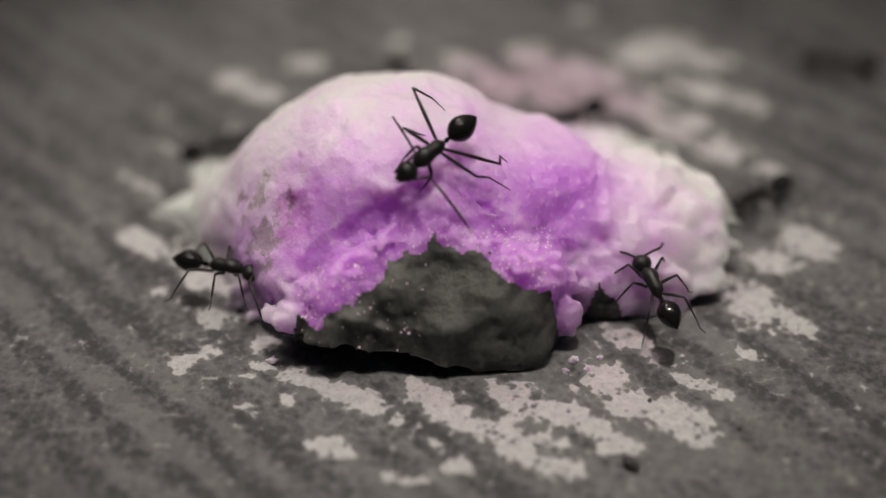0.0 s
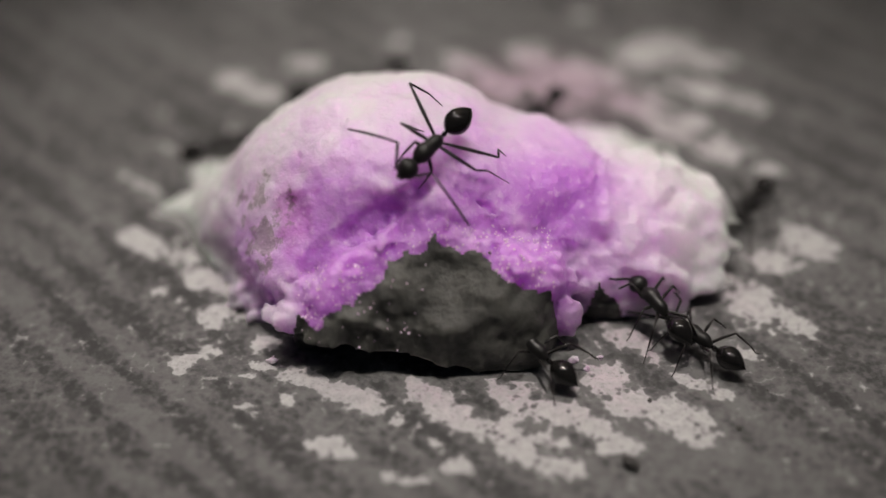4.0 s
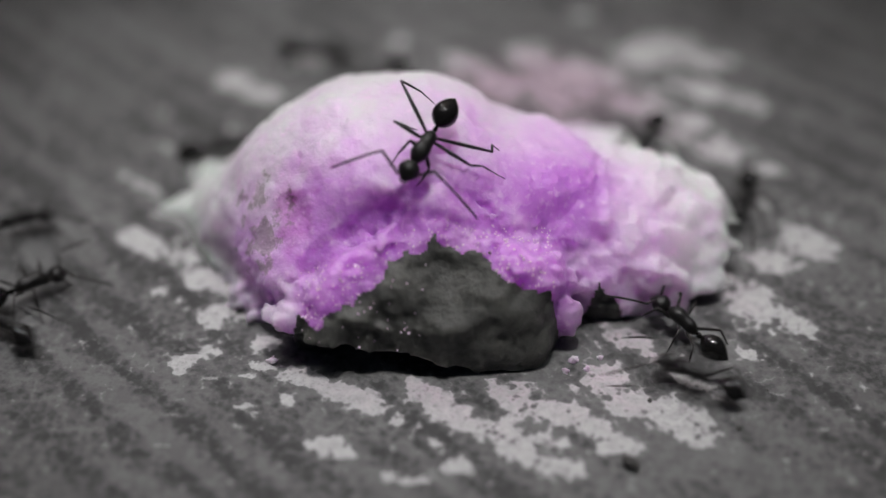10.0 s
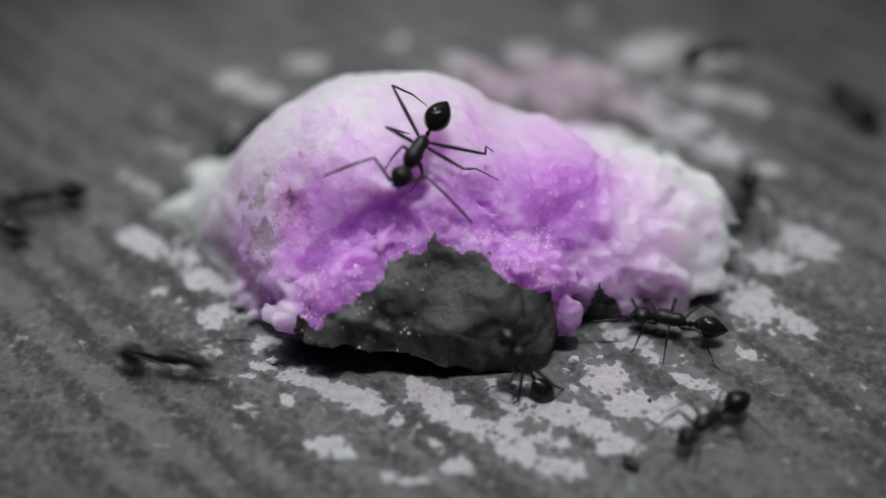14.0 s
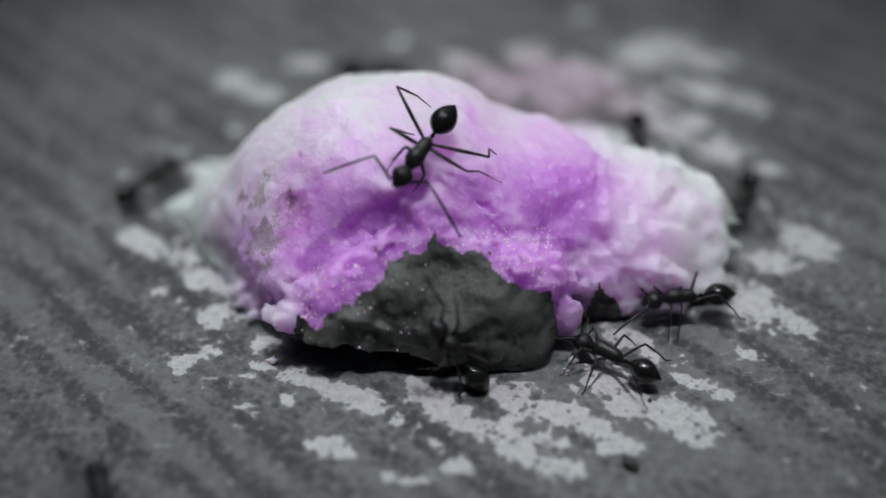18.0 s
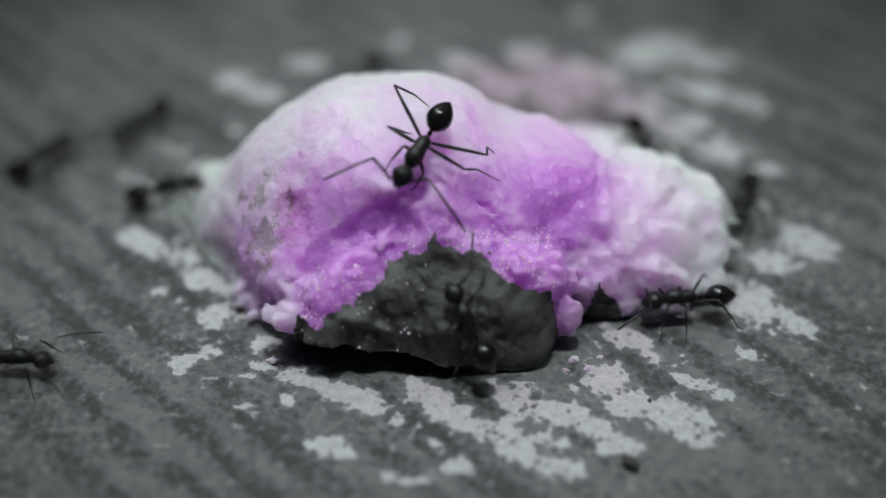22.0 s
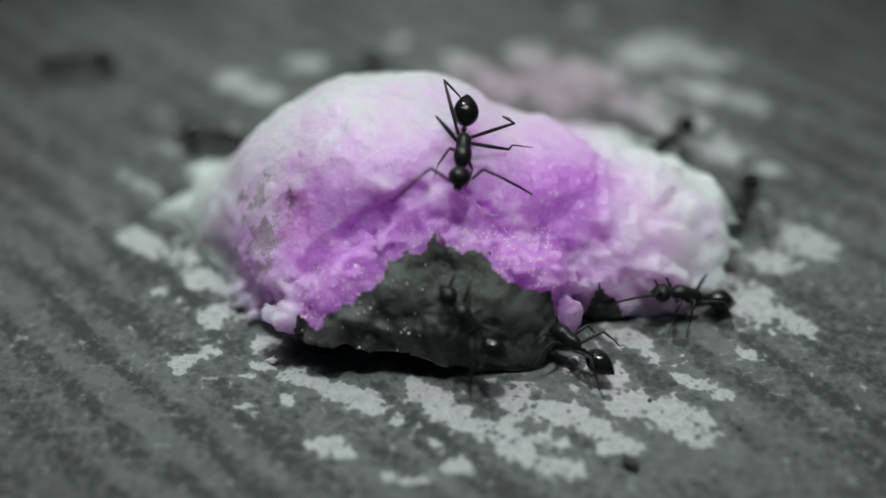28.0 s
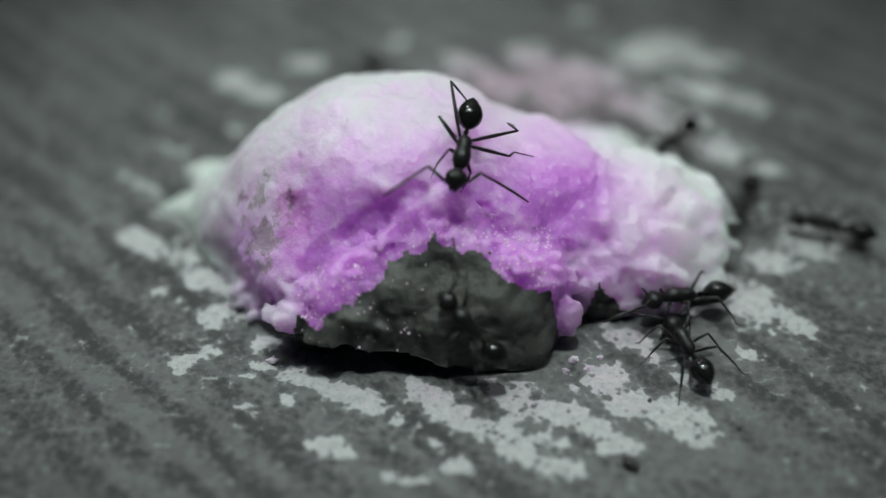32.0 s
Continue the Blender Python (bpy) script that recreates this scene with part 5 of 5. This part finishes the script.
    # ant 17
    rows = [(0, at(14.50, 10.16, 0.00, 168)), (0.2, at(12.43, 11.92, 0.00, 153)), (0.25, at(11.95, 12.15, 0.00, 191)), (0.3, at(11.47, 12.38, 0.00, 229)),
            (0.5, at(10.21, 10.33, 0.00, 244)), (0.7, at(8.84, 7.64, 0.00, 240)), (1, at(8.54, 6.63, 0.00, 236)), (1.05, at(8.71, 6.26, 0.00, 281)),
            (1.1, at(9.93, 6.45, 0.00, 341)), (1.2, at(12.40, 7.14, 0.00, 323)), (1.5, at(12.89, 6.66, 0.00, 342)), (1.7, at(13.20, 7.65, 0.00, 378)),
            (2, at(14.87, 6.67, 0.00, 341)), (2.2, at(17.38, 6.31, 0.00, 354)), (2.6, at(21.98, 5.97, 0.00, 355)), (32, at(21.98, 5.97, 0.00, 355))]
    walk(ants[16], rows)
    stride(ants[16], rows, 16)
    # ant 18
    rows = [(0, at(24.45, 17.20, 0.00, 180)), (2.5, at(19.64, 16.45, 0.00, 191)), (2.7, at(14.55, 13.94, 0.00, 200)), (2.8, at(9.28, 11.73, 0.00, 204)),
            (3, at(0.04, 13.22, 0.00, 180)), (3.2, at(-3.63, 11.98, 0.00, 225)), (3.4, at(-5.54, 8.47, 0.00, 250)), (3.5, at(-5.67, 8.28, 0.00, 255)),
            (3.65, at(-5.32, 8.22, 0.00, 299)), (3.8, at(-4.98, 8.15, 0.00, 344)), (4.4, at(-2.09, 6.94, 0.00, 360)), (5.5, at(-1.48, 6.59, 0.00, 360)),
            (32, at(-1.29, 6.59, 0.00, 360))]
    walk(ants[17], rows)
    stride(ants[17], rows, 17)
    # ant 19
    rows = [(0, at(21.29, 2.94, 0.00, 141)), (5.2, at(19.92, 9.84, 0.00, 198)), (5.4, at(13.78, 8.91, 0.00, 191)), (5.5, at(11.10, 8.54, 0.00, 190)),
            (5.6, at(9.06, 5.67, 0.00, 201)), (5.8, at(8.56, 4.99, 0.00, 192)), (6, at(8.75, 5.36, 0.00, 190)), (6.4, at(8.95, 5.58, 0.00, 203)),
            (6.8, at(9.13, 6.09, 0.00, 203)), (7, at(8.70, 8.41, 0.00, 152)), (7.2, at(6.16, 11.90, 0.00, 168)), (7.4, at(0.87, 12.06, 0.00, 190)),
            (7.6, at(0.14, 12.08, 0.00, 205)), (8, at(-0.18, 11.51, 0.00, 233)), (8.1, at(-1.46, 12.96, 0.00, 168)), (8.2, at(-3.13, 13.94, 0.00, 164)),
            (8.4, at(-10.26, 17.74, 0.00, 159)), (9, at(-13.28, 21.76, 0.00, 180)), (10.4, at(-0.96, 19.15, 0.00, 232)), (11.8, at(11.37, 16.54, 0.00, 284)),
            (13.2, at(23.69, 13.93, 0.00, 335)), (13.4, at(22.34, 13.57, 0.00, 296)), (13.6, at(20.99, 13.21, 0.00, 257)), (13.8, at(17.43, 7.17, 0.00, 247)),
            (13.9, at(15.93, 7.37, 0.00, 179)), (14, at(14.44, 7.58, 0.00, 110)), (14.1, at(13.41, 7.09, 0.00, 156)), (14.2, at(12.39, 6.60, 0.00, 202)),
            (14.4, at(11.11, 7.10, 0.00, 199)), (14.6, at(11.73, 7.64, 0.00, 126)), (14.8, at(12.35, 8.17, 0.00, 53)), (15.3, at(17.07, 10.56, 0.00, 26)),
            (16.4, at(18.92, 11.07, 0.00, 0)), (16.4333, at(18.89, 10.89, 0.00, 55)), (16.4667, at(18.86, 10.70, 0.00, 111)), (16.5, at(18.82, 10.52, 0.00, 166)),
            (16.6, at(16.37, 9.55, 0.00, 168)), (16.65, at(16.67, 9.80, 0.00, 111)), (16.7, at(16.97, 10.05, 0.00, 55)), (16.8, at(19.91, 11.37, 0.00, 33)),
            (17.2, at(23.21, 12.54, 0.00, 10)), (32, at(23.21, 12.54, 0.00, 10))]
    walk(ants[18], rows)
    stride(ants[18], rows, 18)
    # ant 20
    rows = [(0, at(-5.80, 20.18, 0.00, 180)), (16.3, at(8.28, 17.20, 0.00, 180)), (16.5, at(4.49, 13.25, 0.00, 218)), (16.6, at(2.92, 11.58, 0.00, 214)),
            (16.8, at(1.47, 12.50, 0.00, 180)), (17, at(-1.37, 14.25, 0.00, 169)), (17.3, at(-5.73, 19.51, 0.00, 149)), (18.45, at(-0.44, 20.57, 0.00, 216)),
            (19.6, at(4.84, 21.63, 0.00, 284)), (19.8, at(5.80, 14.08, 0.00, 278)), (20, at(6.30, 8.98, 0.00, 271)), (20.0333, at(6.34, 9.09, 0.00, 211)),
            (20.0667, at(6.39, 9.21, 0.00, 152)), (20.1, at(6.43, 9.32, 0.00, 92)), (20.2, at(5.48, 10.66, 0.00, 152)), (20.4, at(2.51, 10.04, 0.00, 195)),
            (20.6, at(1.43, 10.64, 0.00, 191)), (20.8, at(-7.21, 12.87, 0.00, 177)), (21, at(-14.02, 9.11, 0.00, 238)), (21.2, at(-13.26, 8.76, 0.00, 211)),
            (21.4, at(-12.54, 7.67, 0.00, 208)), (21.5, at(-14.07, 8.22, 0.00, 143)), (21.7, at(-17.43, 10.57, 0.00, 149)), (22.2, at(-22.42, 17.85, 0.00, 125)),
            (22.9, at(-7.79, 20.63, 0.00, 63)), (23.6, at(6.84, 23.42, 0.00, 0)), (24, at(9.00, 17.80, 0.00, -45)), (24.2, at(10.48, 13.24, 0.00, -42)),
            (24.4, at(11.48, 7.77, 0.00, -107)), (24.6, at(11.11, 8.14, 0.00, -104)), (24.8, at(11.28, 7.05, 0.00, -102)), (25, at(11.29, 5.59, 0.00, -103)),
            (25.2, at(11.93, 5.24, 0.00, -97)), (25.3, at(12.32, 5.34, 0.00, -58)), (25.5, at(12.49, 5.37, 0.00, -20)), (25.8, at(14.19, 4.83, 0.00, -23)),
            (26.2, at(18.30, 3.54, 0.00, -21)), (30.2, at(17.09, -3.25, 0.00, -56)), (30.3, at(16.69, -4.10, 0.00, -129)), (30.4, at(16.30, -4.96, 0.00, -202)),
            (30.7, at(13.79, -4.20, 0.00, -222)), (30.775, at(13.49, -2.57, 0.00, -165)), (30.85, at(13.19, -0.93, 0.00, -108)), (31, at(11.45, -2.34, 0.00, -76)),
            (31.1, at(11.30, -2.37, 0.00, -113)), (31.2, at(11.36, -1.61, 0.00, -170)), (31.3, at(11.41, -0.86, 0.00, -226)), (31.6, at(11.94, 0.52, 0.00, -199)),
            (32, at(12.04, 0.55, 0.00, -199))]
    walk(ants[19], rows)
    stride(ants[19], rows, 19)
    # ant 21
    rows = [(0, at(-12.89, -12.58, 0.00, 157)), (8.85, at(-11.86, -12.37, 0.00, 91)), (17.7, at(-10.83, -12.16, 0.00, 25)), (17.9, at(-9.65, -11.41, 0.00, 48)),
            (18, at(-8.68, -10.31, 0.00, 113)), (18.1, at(-8.68, -7.77, 0.00, 103)), (18.2, at(-8.94, -5.38, 0.00, 102)), (18.3, at(-10.47, -5.89, 0.00, 126)),
            (18.4, at(-11.87, -5.71, 0.00, 180)), (18.45, at(-12.19, -5.67, 0.00, 131)), (18.5, at(-12.51, -5.64, 0.00, 81)), (18.6, at(-11.65, -5.50, 0.00, 63)),
            (18.7, at(-8.19, -6.19, 0.00, 24)), (18.8, at(-4.81, -6.51, 0.00, 27)), (18.9, at(-5.80, -5.67, 0.00, 55)), (19, at(-7.03, -5.82, 0.00, 88)),
            (19.2, at(-6.35, -5.30, 0.00, 68)), (19.4, at(-6.45, -5.00, 0.00, 66)), (19.6, at(-6.06, -4.72, 0.00, 61)), (19.7, at(-6.58, -5.67, 0.00, 130)),
            (19.8, at(-7.01, -6.64, 0.00, 138)), (20, at(-7.44, -8.26, 0.00, 170)), (20.2, at(-11.91, -8.38, 0.00, 171)), (20.4, at(-15.90, -7.61, 0.00, 166)),
            (21.4, at(-17.49, -5.26, 0.00, 180)), (21.5, at(-17.46, -5.19, 0.00, 114)), (21.6, at(-17.43, -5.12, 0.00, 49)), (21.8, at(-15.17, -4.94, 0.00, -8)),
            (22, at(-12.11, -5.49, 0.00, -3)), (22.2, at(-10.87, -6.26, 0.00, -16)), (22.4, at(-7.66, -8.57, 0.00, -4)), (22.6, at(-1.95, -9.54, 0.00, -25)),
            (22.8, at(2.25, -11.65, 0.00, -36)), (23.2, at(5.01, -14.61, 0.00, -49)), (32, at(5.01, -14.61, 0.00, -49))]
    walk(ants[20], rows)
    stride(ants[20], rows, 20)
    # ant 22
    rows = [(0, at(-15.72, -9.35, 0.00, 33)), (19.3, at(-15.25, -8.56, 0.00, 33)), (19.5, at(-11.88, -7.20, 0.00, 47)), (19.6, at(-10.59, -6.14, 0.00, 82)),
            (19.8, at(-9.67, -6.42, 0.00, 49)), (20, at(-9.74, -6.49, 0.00, 56)), (20.2, at(-8.24, -4.86, 0.00, 56)), (20.4, at(-9.63, -3.55, 0.00, 106)),
            (20.6, at(-10.53, -0.65, 0.00, 73)), (20.8, at(-10.85, -0.86, 0.00, 75)), (21, at(-9.93, -1.26, 0.00, 27)), (21.2, at(-8.36, -2.15, 0.00, 14)),
            (21.3, at(-9.32, -1.30, 0.00, 54)), (21.4, at(-10.15, -1.26, 0.00, 62)), (21.6, at(-11.17, -0.73, 0.00, 85)), (21.8, at(-13.09, 2.22, 0.00, 100)),
            (22, at(-13.41, 4.39, 0.00, 55)), (22.2, at(-13.33, 4.40, 0.00, 50)), (22.4, at(-13.24, 5.24, 0.00, 44)), (22.6, at(-13.01, 5.62, 0.00, 49)),
            (22.8, at(-12.25, 6.81, 0.00, 62)), (23, at(-12.77, 7.02, 0.00, 61)), (23.1, at(-13.64, 8.01, 0.00, 114)), (23.2, at(-15.08, 8.45, 0.00, 121)),
            (23.4, at(-19.95, 10.57, 0.00, 150)), (32, at(-19.95, 10.57, 0.00, 150))]
    walk(ants[21], rows)
    stride(ants[21], rows, 21)


motions()
